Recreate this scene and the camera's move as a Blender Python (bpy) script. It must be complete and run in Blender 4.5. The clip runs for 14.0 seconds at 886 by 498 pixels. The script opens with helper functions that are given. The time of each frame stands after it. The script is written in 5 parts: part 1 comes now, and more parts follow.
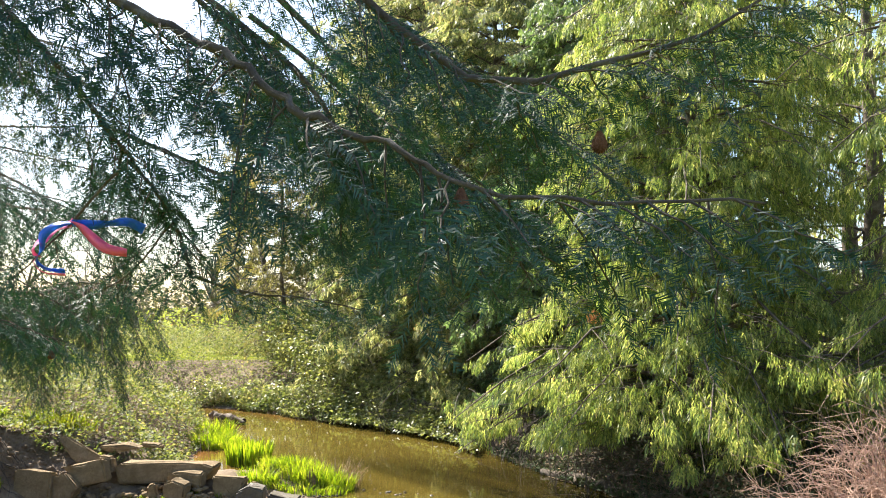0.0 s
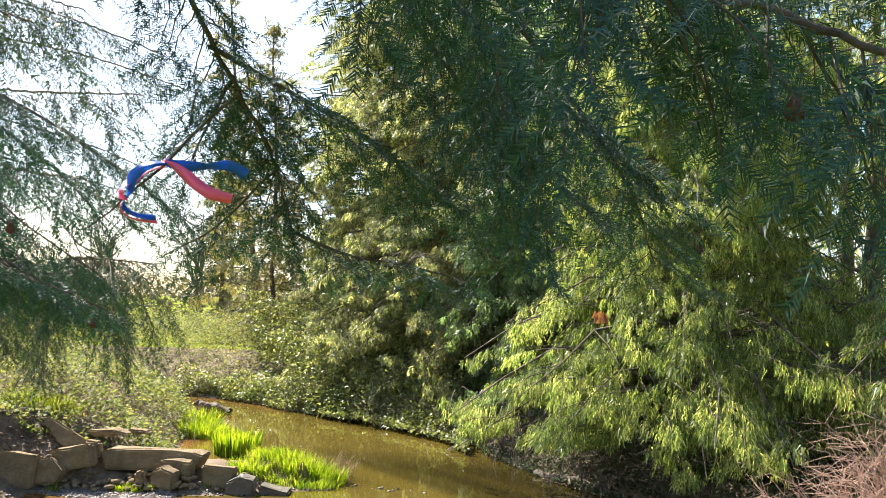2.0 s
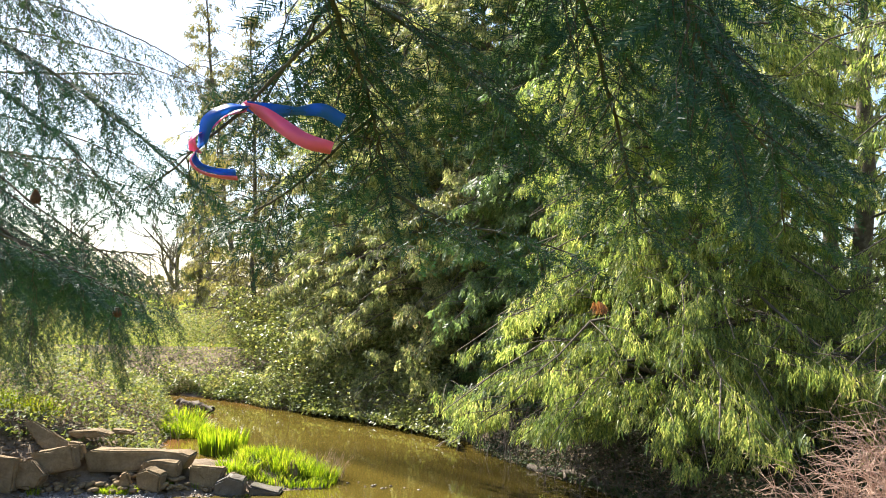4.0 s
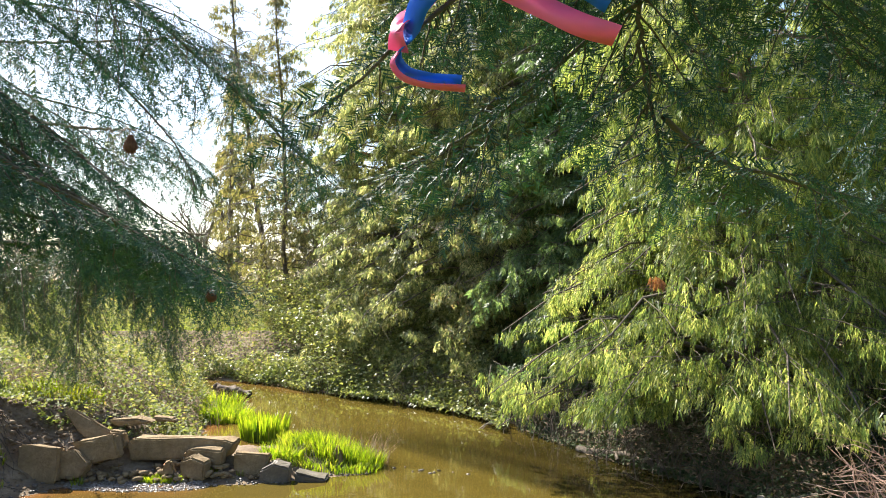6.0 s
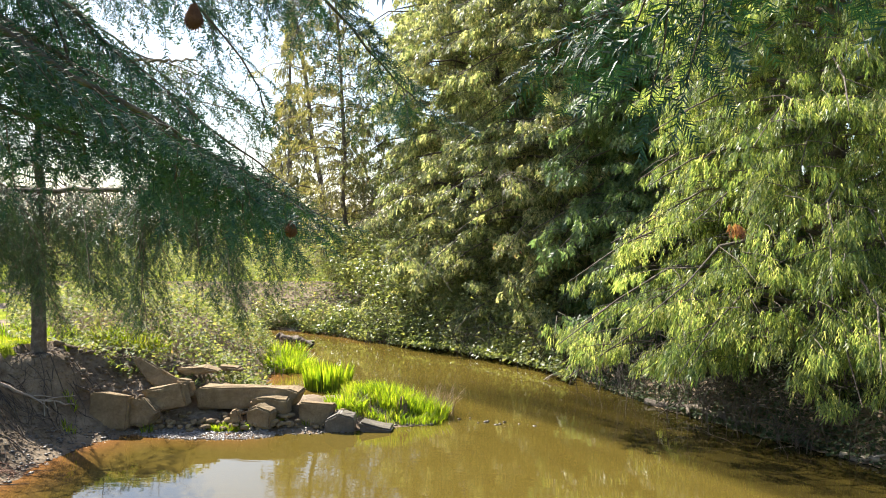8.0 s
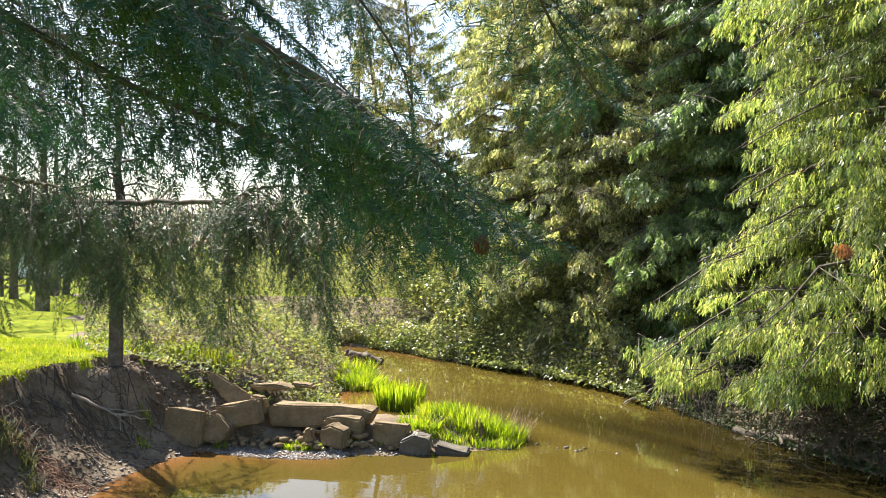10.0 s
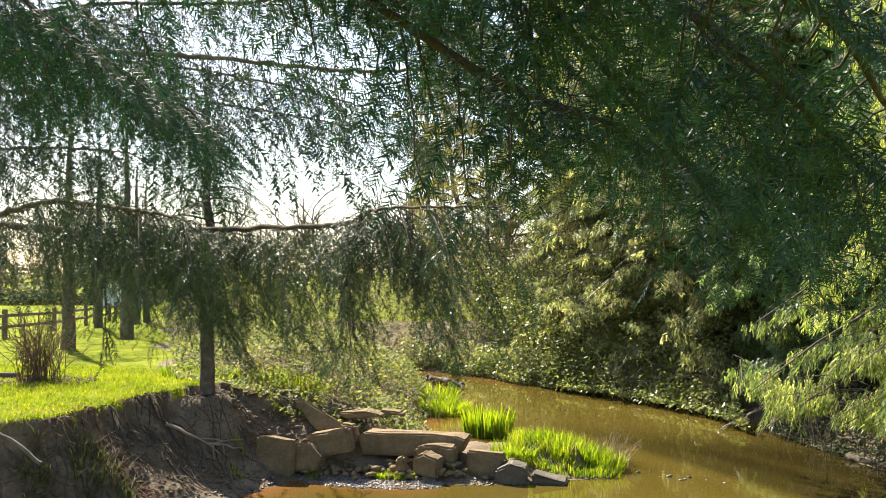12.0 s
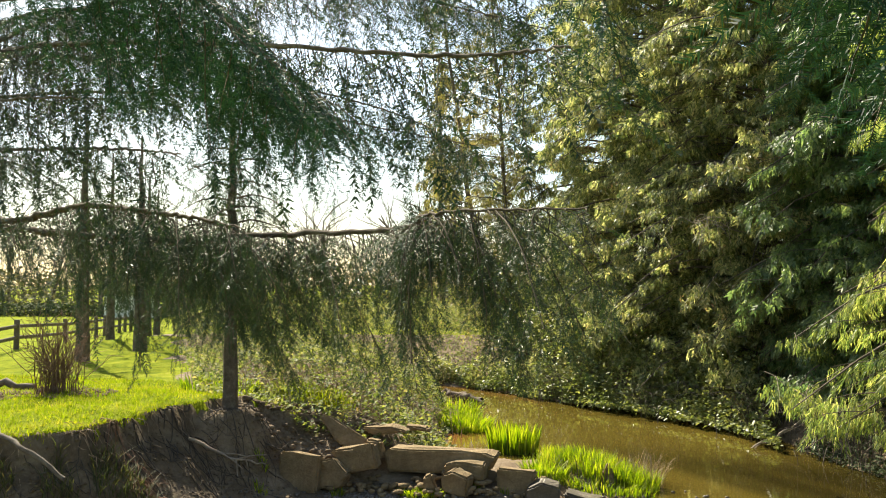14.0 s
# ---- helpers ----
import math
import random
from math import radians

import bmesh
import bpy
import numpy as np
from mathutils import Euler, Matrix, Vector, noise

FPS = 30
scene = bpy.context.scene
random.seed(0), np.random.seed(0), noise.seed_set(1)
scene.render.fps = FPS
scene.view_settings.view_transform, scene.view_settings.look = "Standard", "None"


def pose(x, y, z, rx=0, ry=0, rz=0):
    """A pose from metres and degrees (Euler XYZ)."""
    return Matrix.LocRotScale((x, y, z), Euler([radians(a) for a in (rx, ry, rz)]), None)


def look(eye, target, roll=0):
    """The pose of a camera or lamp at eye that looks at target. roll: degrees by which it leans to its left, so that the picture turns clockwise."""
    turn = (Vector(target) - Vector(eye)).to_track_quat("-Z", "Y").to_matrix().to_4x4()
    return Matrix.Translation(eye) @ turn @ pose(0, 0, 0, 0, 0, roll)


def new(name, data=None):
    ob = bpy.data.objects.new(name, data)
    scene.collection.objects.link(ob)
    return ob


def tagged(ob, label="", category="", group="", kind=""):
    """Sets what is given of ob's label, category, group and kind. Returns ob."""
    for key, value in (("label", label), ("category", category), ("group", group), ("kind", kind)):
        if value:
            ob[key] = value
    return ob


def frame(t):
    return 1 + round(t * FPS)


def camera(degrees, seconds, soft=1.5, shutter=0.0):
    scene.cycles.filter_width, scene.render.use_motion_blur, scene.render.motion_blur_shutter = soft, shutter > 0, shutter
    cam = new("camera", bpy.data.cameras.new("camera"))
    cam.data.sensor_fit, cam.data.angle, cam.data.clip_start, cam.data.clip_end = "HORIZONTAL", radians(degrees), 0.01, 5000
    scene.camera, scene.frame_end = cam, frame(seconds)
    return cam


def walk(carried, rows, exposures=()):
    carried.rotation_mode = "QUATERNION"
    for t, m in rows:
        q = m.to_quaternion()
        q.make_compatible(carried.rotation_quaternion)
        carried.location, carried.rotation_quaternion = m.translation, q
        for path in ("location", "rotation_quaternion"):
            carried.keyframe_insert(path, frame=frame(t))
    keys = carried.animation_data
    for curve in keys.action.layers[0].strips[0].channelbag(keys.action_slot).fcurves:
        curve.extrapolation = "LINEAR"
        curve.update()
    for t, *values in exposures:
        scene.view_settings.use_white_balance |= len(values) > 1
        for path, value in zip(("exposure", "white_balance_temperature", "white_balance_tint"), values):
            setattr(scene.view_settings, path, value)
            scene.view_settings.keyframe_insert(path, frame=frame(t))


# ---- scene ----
cam = camera(55.9, 14.0, soft=1.0)
PATH = [
    (0, (0.242, 0.009, 3.642), (0.212, 2.005, 3.774), 0.0),
    (0.5, (0.149, 0.023, 3.607), (0.125, 2.017, 3.757), 1.8),
    (1, (0.05, 0.061, 3.604), (0.03, 2.056, 3.749), 1.9),
    (1.5, (-0.021, 0.14, 3.583), (-0.036, 2.136, 3.713), 2.2),
    (2, (-0.141, 0.285, 3.559), (-0.131, 2.281, 3.689), 2.3),
    (2.5, (-0.221, 0.384, 3.552), (-0.185, 2.379, 3.686), 2.2),
    (3, (-0.333, 0.433, 3.515), (-0.274, 2.427, 3.65), 2.1),
    (5.5, (-0.673, 1.054, 3.492), (-0.625, 3.052, 3.571), 0.7),
    (6, (-0.829, 1.176, 3.482), (-0.812, 3.175, 3.553), 0.5),
    (6.5, (-0.918, 1.307, 3.488), (-0.923, 3.306, 3.549), 0.0),
    (7, (-0.939, 1.374, 3.468), (-0.975, 3.373, 3.503), 0.0),
    (7.5, (-0.951, 1.505, 3.407), (-1.023, 3.504, 3.398), 0.3),
    (8, (-0.984, 1.583, 3.43), (-1.101, 3.579, 3.384), 0.3),
    (10.5, (-1.414, 2.105, 3.421), (-1.719, 4.082, 3.426), 0.8),
    (11, (-1.506, 2.182, 3.411), (-1.859, 4.15, 3.426), 0.6),
    (11.5, (-1.652, 2.247, 3.4), (-2.045, 4.209, 3.426), 0.3),
    (12, (-1.828, 2.277, 3.418), (-2.24, 4.233, 3.464), -0.3),
    (12.5, (-1.932, 2.33, 3.393), (-2.366, 4.281, 3.449), -0.7),
    (13, (-2.077, 2.419, 3.378), (-2.521, 4.368, 3.446), -0.7),
    (13.5, (-2.196, 2.49, 3.382), (-2.632, 4.44, 3.46), -0.5),
    (14, (-2.304, 2.539, 3.369), (-2.727, 4.492, 3.45), 0.1),
]
walk(cam, [(t, look(eye, target, roll)) for t, eye, target, roll in PATH],
     exposures=[(0.0, 1.96, 6350, 10), (8.0, 1.9, 6300, 9), (10.8, 1.84, 6350, 9), (13.0, 1.56, 7000, 5), (14.0, 1.47, 7100, 3)])

# ---- world and sun ----
SUN_DIR = Vector((-0.51, 0.545, 0.75)).normalized()
world = bpy.data.worlds.new("sky")
scene.world = world
world.use_nodes = True
wn = world.node_tree.nodes
sky = wn.new("ShaderNodeTexSky")
sky.sky_type, sky.sun_disc = "NISHITA", False
sky.sun_elevation = math.asin(SUN_DIR.z)
sky.sun_rotation = math.atan2(SUN_DIR.x, SUN_DIR.y)
sky.air_density, sky.dust_density = 1.0, 1.3
wn["Background"].inputs[1].default_value = 0.083
world.node_tree.links.new(sky.outputs[0], wn["Background"].inputs[0])
sun = new("sun", bpy.data.lights.new("sun", "SUN"))
sun.data.energy, sun.data.angle, sun.data.color = 4.7, radians(0.6), (1.0, 0.93, 0.80)
sun.matrix_world = look(SUN_DIR * 60, (0, 0, 0))


# ---- materials ----
def material(name, base, rough=0.7, spec=0.3):
    m = bpy.data.materials.new(name)
    m.use_nodes = True
    b = m.node_tree.nodes["Principled BSDF"]
    b.inputs["Base Color"].default_value = (*base, 1)
    b.inputs["Roughness"].default_value = rough
    b.inputs["Specular IOR Level"].default_value = spec
    return m


def node(m, kind, **inputs):
    n = m.node_tree.nodes.new("ShaderNode" + kind)
    for k, v in inputs.items():
        n.inputs[k.replace("_", " ")].default_value = v
    return n


def wire(m, a, b):
    m.node_tree.links.new(a, b)


def ramp(m, factor, stops):
    """A colour ramp from (place, colour) stops."""
    r = m.node_tree.nodes.new("ShaderNodeValToRGB")
    while len(r.color_ramp.elements) < len(stops):
        r.color_ramp.elements.new(0.5)
    for e, (p, c) in zip(r.color_ramp.elements, stops):
        e.position, e.color = p, (*c, 1)
    wire(m, factor, r.inputs[0])
    return r


def coords(m):
    return m.node_tree.nodes.new("ShaderNodeTexCoord").outputs["Object"]


def rough_surface(name, stops, scale, rough=0.85, bump=0.4, bump_scale=None, spec=0.2, dist=0.02):
    """Mottled surface: two scales of noise in colour, fine relief."""
    m = material(name, (0.5, 0.5, 0.5), rough, spec)
    b = m.node_tree.nodes["Principled BSDF"]
    co = coords(m)
    big = node(m, "TexNoise", Scale=scale, Detail=6.0, Roughness=0.65)
    fine = node(m, "TexNoise", Scale=scale * 9, Detail=4.0, Roughness=0.7)
    wire(m, co, big.inputs["Vector"]), wire(m, co, fine.inputs["Vector"])
    mix = m.node_tree.nodes.new("ShaderNodeMath")
    mix.operation = "MULTIPLY_ADD"
    mix.inputs[1].default_value = 0.45
    wire(m, fine.outputs[0], mix.inputs[0])
    sub = m.node_tree.nodes.new("ShaderNodeMath")
    sub.operation = "MULTIPLY_ADD"
    sub.inputs[1].default_value, sub.inputs[2].default_value = 1.1, -0.27
    wire(m, big.outputs[0], sub.inputs[0]), wire(m, sub.outputs[0], mix.inputs[2])
    c = ramp(m, mix.outputs[0], stops)
    wire(m, c.outputs[0], b.inputs["Base Color"])
    bp = node(m, "Bump", Strength=bump, Distance=dist)
    rel = node(m, "TexNoise", Scale=bump_scale or scale * 6, Detail=8.0, Roughness=0.7)
    wire(m, co, rel.inputs["Vector"]), wire(m, rel.outputs[0], bp.inputs["Height"])
    wire(m, bp.outputs[0], b.inputs["Normal"])
    return m


def leaf_material(name, stops, through_light=0.35, rough=0.5, tint=(1.15, 1.1, 0.5), patch=0.6, speckle=0.55):
    """Foliage: colour by clump and by patches of the crown, light shining through."""
    m = bpy.data.materials.new(name)
    m.use_nodes = True
    nt = m.node_tree
    b = nt.nodes["Principled BSDF"]
    geo = nt.nodes.new("ShaderNodeNewGeometry")
    big = node(m, "TexNoise", Scale=patch, Detail=3.0)
    wire(m, coords(m), big.inputs["Vector"])
    mixf = nt.nodes.new("ShaderNodeMath")
    mixf.operation = "MULTIPLY_ADD"
    mixf.inputs[1].default_value = speckle
    wire(m, geo.outputs["Random Per Island"], mixf.inputs[0])
    off = nt.nodes.new("ShaderNodeMath")
    off.operation = "MULTIPLY_ADD"
    off.inputs[1].default_value, off.inputs[2].default_value = 1.45 - speckle, -0.5 * (1.45 - speckle) + 0.5 - 0.5 * speckle
    wire(m, big.outputs[0], off.inputs[0]), wire(m, off.outputs[0], mixf.inputs[2])
    c = ramp(m, mixf.outputs[0], stops)
    wire(m, c.outputs[0], b.inputs["Base Color"])
    b.inputs["Roughness"].default_value = rough
    b.inputs["Specular IOR Level"].default_value = 0.35
    tl = nt.nodes.new("ShaderNodeBsdfTranslucent")
    gain = nt.nodes.new("ShaderNodeMixRGB")
    gain.blend_type = "MULTIPLY"
    gain.inputs[0].default_value, gain.inputs[2].default_value = 1.0, (*[1.9 * v for v in tint], 1)
    wire(m, c.outputs[0], gain.inputs[1]), wire(m, gain.outputs[0], tl.inputs[0])
    mx = nt.nodes.new("ShaderNodeMixShader")
    mx.inputs[0].default_value = through_light
    wire(m, b.outputs[0], mx.inputs[1]), wire(m, tl.outputs[0], mx.inputs[2])
    wire(m, mx.outputs[0], nt.nodes["Material Output"].inputs[0])
    return m


BARK = rough_surface("bark", [(0.2, (0.04, 0.03, 0.024)), (0.55, (0.135, 0.108, 0.086)), (0.8, (0.26, 0.225, 0.19))], 6.0, 0.9, 0.9, 22.0)
TWIG = rough_surface("twig_bark", [(0.2, (0.035, 0.027, 0.022)), (0.6, (0.105, 0.085, 0.07)), (0.85, (0.23, 0.21, 0.19))], 12.0, 0.85, 0.5)
CEDAR = leaf_material("cedar_leaf", [(0.1, (0.04, 0.075, 0.025)), (0.4, (0.12, 0.165, 0.05)), (0.68, (0.25, 0.28, 0.075)), (0.88, (0.5, 0.47, 0.2)), (0.985, (0.3, 0.18, 0.1))], 0.5, 0.4, tint=(1.1, 1.1, 0.75), patch=1.1, speckle=0.62)
CEDAR_FAR = leaf_material("far_conifer_leaf", [(0.1, (0.07, 0.1, 0.045)), (0.42, (0.16, 0.18, 0.08)), (0.7, (0.285, 0.28, 0.145)), (0.88, (0.43, 0.385, 0.215)), (0.99, (0.32, 0.18, 0.11))], 0.5, 0.42, tint=(1.1, 1.1, 0.7), patch=0.8, speckle=0.75)
THIN_CONIFER = leaf_material("thin_conifer_leaf", [(0.1, (0.06, 0.065, 0.035)), (0.5, (0.15, 0.14, 0.075)), (0.8, (0.22, 0.2, 0.115)), (0.98, (0.25, 0.17, 0.11))], 0.36, 0.5, patch=0.8, speckle=0.75)
CONIFER_DARK = leaf_material("dark_conifer_leaf", [(0.1, (0.045, 0.085, 0.04)), (0.5, (0.11, 0.16, 0.07)), (0.8, (0.2, 0.24, 0.105)), (0.96, (0.3, 0.3, 0.14))], 0.5, 0.42, tint=(1.05, 1.1, 0.7))
RUST = leaf_material("dead_spray", [(0.1, (0.12, 0.05, 0.03)), (0.6, (0.22, 0.1, 0.06)), (0.9, (0.32, 0.18, 0.11))], 0.35, 0.6)
FIR = leaf_material("fir_needle", [(0.15, (0.008, 0.029, 0.02)), (0.5, (0.016, 0.052, 0.036)), (0.85, (0.036, 0.083, 0.053))], 0.12, 0.55, (1.0, 1.1, 0.55), 1.5)
FIR_LIGHT = leaf_material("hanging_needle", [(0.1, (0.014, 0.034, 0.018)), (0.5, (0.03, 0.055, 0.03)), (0.85, (0.07, 0.09, 0.045))], 0.2, 0.45, (1.1, 1.1, 0.55), 1.0)
GRASS = leaf_material("grass_blade", [(0.1, (0.08, 0.12, 0.01)), (0.5, (0.17, 0.22, 0.015)), (0.7, (0.28, 0.28, 0.035)), (0.95, (0.36, 0.29, 0.1))], 0.42, 0.75, (1.1, 1.1, 0.45), 1.9, 0.4)
GRASS.node_tree.nodes["Principled BSDF"].inputs["Specular IOR Level"].default_value = 0.08


# ---- mesh helpers ----
def mesh_np(name, verts, faces, mat, smooth=False):
    """A mesh from arrays: verts (n, 3), faces (m, k) all with k corners."""
    verts, faces = np.asarray(verts, np.float32), np.asarray(faces, np.int32)
    me = bpy.data.meshes.new(name)
    me.vertices.add(len(verts))
    me.vertices.foreach_set("co", verts.ravel())
    me.loops.add(faces.size)
    me.loops.foreach_set("vertex_index", faces.ravel())
    me.polygons.add(len(faces))
    me.polygons.foreach_set("loop_start", np.arange(0, faces.size, faces.shape[1], dtype=np.int32))
    if smooth:
        me.polygons.foreach_set("use_smooth", np.ones(len(faces), bool))
    me.update(calc_edges=True)
    me.materials.append(mat)
    return me


def obj(name, me, parent=None, label=""):
    ob = new(name, me)
    if parent:
        ob.parent = parent
    if label:
        ob["label"] = label
    return ob


def part(name, bm, mat, parent, label=""):
    me = bpy.data.meshes.new(name)
    bm.to_mesh(me)
    bm.free()
    me.materials.append(mat)
    return obj(name, me, parent, label)


class Heap:
    """Gathers copies of small templates into one mesh."""

    def __init__(self):
        self.v, self.f, self.n = [], [], 0

    def add(self, v, f):
        self.v.append(v)
        self.f.append(np.asarray(f) + self.n)
        self.n += len(v)

    def spread(self, v0, f0, mats, places):
        """Template v0, f0 at each 3 x 3 matrix and place."""
        mats, places = np.asarray(mats), np.asarray(places)
        if not len(mats):
            return
        v = np.einsum("nij,kj->nki", mats, v0) + places[:, None, :]
        f = f0[None] + (np.arange(len(mats)) * len(v0))[:, None, None]
        self.add(v.reshape(-1, 3), f.reshape(-1, f0.shape[1]))

    def mesh(self, name, mat, smooth=False):
        return mesh_np(name, np.concatenate(self.v), np.concatenate(self.f), mat, smooth)


def smooth_line(pts, n):
    """n points of a Catmull-Rom curve through pts."""
    p = np.asarray(pts, float)
    p = np.vstack([2 * p[0] - p[1], p, 2 * p[-1] - p[-2]])
    out = []
    for u in np.linspace(0, len(p) - 3 - 1e-6, n):
        i, t = int(u), u - int(u)
        a, b, c, d = p[i:i + 4]
        out.append(0.5 * (2 * b + (c - a) * t + (2 * a - 5 * b + 4 * c - d) * t * t + (3 * b - a - 3 * c + d) * t ** 3))
    return np.array(out)


def tube(pts, radii, sides=6, rng=None):
    """Quads of a tapered tube along pts."""
    pts = np.asarray(pts, float)
    n = len(pts)
    radii = np.broadcast_to(np.asarray(radii, float), (n,))
    tan = np.gradient(pts, axis=0)
    tan /= np.linalg.norm(tan, axis=1)[:, None] + 1e-9
    ref = np.where(np.abs(tan[:, 2:3]) > 0.9, [[1.0, 0, 0]], [[0, 0, 1.0]])
    a = np.cross(tan, ref)
    a /= np.linalg.norm(a, axis=1)[:, None] + 1e-9
    b = np.cross(tan, a)
    th = np.linspace(0, 2 * np.pi, sides, endpoint=False)
    r = radii[:, None] * (1 if rng is None else rng.uniform(0.88, 1.12, (n, sides)))
    v = pts[:, None] + r[..., None] * (np.cos(th)[None, :, None] * a[:, None] + np.sin(th)[None, :, None] * b[:, None])
    i, j = np.meshgrid(np.arange(n - 1), np.arange(sides), indexing="ij")
    k = (j + 1) % sides
    f = np.stack([i * sides + j, (i + 1) * sides + j, (i + 1) * sides + k, i * sides + k], -1).reshape(-1, 4)
    return v.reshape(-1, 3), f


def frames_of(x, z):
    """Matrices (n, 3, 3) whose first column is along x and third near z."""
    x = x / (np.linalg.norm(x, axis=1)[:, None] + 1e-9)
    y = np.cross(z, x)
    y /= np.linalg.norm(y, axis=1)[:, None] + 1e-9
    return np.stack([x, y, np.cross(x, y)], -1)


# ---- ground and water ----
SHORE = [(-3, 8.0), (-6, 7.9), (-9.5, 7.8), (-12, 7.8), (-12.6, 8.8), (-10.6, 9.6), (-8.7, 10.2), (-7.75, 11.3), (-7.5, 12.5), (-7.5, 14.0), (-7.1, 15.0), (-6.2, 15.3), (-4.7, 15.25), (-3.3, 15.6), (-2.1, 16.2),
         (-1.9, 17.2), (-2.6, 18.3), (-3.9, 18.5), (-5.2, 18.1), (-6.0, 18.9), (-6.1, 20.6), (-6.5, 23.5), (-7.5, 25.8), (-9.5, 27.3), (-12.5, 28.2), (-16, 28.6),
         (-16, 30.6), (-12, 30.5), (-8.4, 30.0), (-5.9, 28.5), (-4.0, 26.5), (-1.5, 24.8), (0.8, 22.2), (1.6, 19.6), (2.5, 17.6), (3.6, 15.7), (4.8, 13.9),
         (5.2, 12), (4.8, 10.2), (3, 8.6), (0, 8.0)]
SH = np.array(SHORE, float)


def shore_distance(x, y):
    """Signed distance to the water's edge: positive on land."""
    x, y = np.asarray(x, float), np.asarray(y, float)
    best, inside = np.full(x.shape, 1e9), np.zeros(x.shape, bool)
    for (ax, ay), (bx, by) in zip(SH, np.roll(SH, -1, 0)):
        ex, ey = bx - ax, by - ay
        t = np.clip(((x - ax) * ex + (y - ay) * ey) / (ex * ex + ey * ey), 0, 1)
        best = np.minimum(best, np.hypot(x - ax - t * ex, y - ay - t * ey))
        inside ^= ((ay > y) != (by > y)) & (x < ex * (y - ay) / (ey + 1e-12) + ax)
    return np.where(inside, -best, best)


def step(a, b, v):
    t = np.clip((v - a) / (b - a), 0, 1)
    return t * t * (3 - 2 * t)


def wobble(x, y, s, seed=0.0):
    """Cheap smooth waves in place of noise, about -1 to 1."""
    return (np.sin(x * 1.7 * s + 1.3 * np.sin(y * 1.1 * s + seed) + seed) + np.sin(y * 2.3 * s + 1.7 * np.sin(x * 0.9 * s + 2 * seed)) + np.sin((x + y) * 3.1 * s + seed * 3)) / 3


def height(x, y):
    """The ground: creek bed, cut bank, lawn, wooded bank, the bank on which the camera goes."""
    x, y = np.asarray(x, float), np.asarray(y, float)
    d = shore_distance(x, y) + 0.10 * wobble(x, y, 1.6, 0.4) + 0.05 * wobble(x, y, 4.1, 2.0)
    bed = -0.5 * step(0, 2.5, -d)
    fall = 0.022 * np.clip(-(x + 8.5) * 0.64 + (y - 14) * 0.77, 0, 60)
    cut = np.interp(d, [0, 0.35, 0.8, 1.15, 1.5, 1.6, 2.4, 60], [0, 0.12, 0.40, 0.78, 1.12, 1.46, 1.5, 1.5])
    slope = 1.15 * step(0, 2.6, d) + 0.35 * step(2, 5, d)
    wood = 0.55 * step(0, 1.0, d) + 0.9 * step(0.5, 5, d)
    near = 1.75 * step(0, 3.4, d)
    lawn = step(-6.2, -7.2, x) * step(17.2, 15.4, y)
    left = cut * lawn + slope * (1 - lawn) - fall * step(2.0, 8.0, d)
    right = step(-0.5, 1.2, x + 0.35 * (y - 22))
    far_side = left * (1 - right) + wood * right
    bar = step(-6.5, -5.6, x) * step(-1.0, -1.8, x) * step(14.5, 15, y) * step(19.2, 18.6, y)
    far_side = far_side * (1 - bar) + bar * np.minimum(far_side, 0.10 + 0.12 * d)
    nearness = step(9.0, 7.2, y)
    land = far_side * (1 - nearness) + near * nearness
    rough = step(0.1, 0.5, d) * step(1.75, 1.4, d)
    land = land + 0.03 * wobble(x, y, 2.2, 1.0) * step(0.1, 0.8, d) + rough * (0.035 * wobble(x, y, 3.4, 3.0) + 0.016 * wobble(x, y, 9.0, 5.0))
    mound_ = np.clip(1.7 * np.exp(-((x + 8.6) ** 2 + (y - 15.15) ** 2) / 0.28), 0, 1)
    land = land + mound_ * np.maximum(1.33 - land, 0)
    return np.where(d > 0, land, bed)


def axis(lo, hi, fine, far):
    """Even fine steps from lo to hi, then growing steps out to far."""
    core = list(np.arange(lo, hi + fine / 2, fine))
    s, v = fine, core[-1]
    out = []
    while v < far:
        s *= 1.18
        v += s
        out.append(v)
    s, v = fine, core[0]
    before = []
    while v > -far:
        s *= 1.18
        v -= s
        before.append(v)
    return np.array(before[::-1] + core + out)


gx, gy = axis(-11.5, 6.5, 0.1, 600), axis(8, 22, 0.1, 600)
XX, YY = np.meshgrid(gx, gy, indexing="ij")
ZZ = height(XX, YY)
ni, nj = XX.shape
I, J = np.meshgrid(np.arange(ni - 1), np.arange(nj - 1), indexing="ij")
GF = np.stack([I * nj + J, (I + 1) * nj + J, (I + 1) * nj + J + 1, I * nj + J + 1], -1).reshape(-1, 4)

SOIL = rough_surface("bank_soil", [(0.15, (0.06, 0.043, 0.028)), (0.5, (0.17, 0.124, 0.083)), (0.85, (0.32, 0.25, 0.18))], 1.6, 0.95, 0.8, 14.0, dist=0.05)
LAWN = rough_surface("lawn_turf", [(0.2, (0.055, 0.07, 0.012)), (0.42, (0.14, 0.18, 0.014)), (0.62, (0.24, 0.26, 0.022)), (0.85, (0.3, 0.26, 0.07))], 1.7, 1.0, 0.8, 30.0, spec=0.03, dist=0.05)
ground = obj("ground", mesh_np("ground", np.stack([XX, YY, ZZ], -1).reshape(-1, 3), GF, SOIL, True))
tagged(ground, "creek valley ground with eroded earth bank and mown grass", "ground", kind="structure")
ground.data.materials.append(LAWN)
cx, cy = (XX[:-1, :-1] + XX[1:, 1:]) / 2, (YY[:-1, :-1] + YY[1:, 1:]) / 2
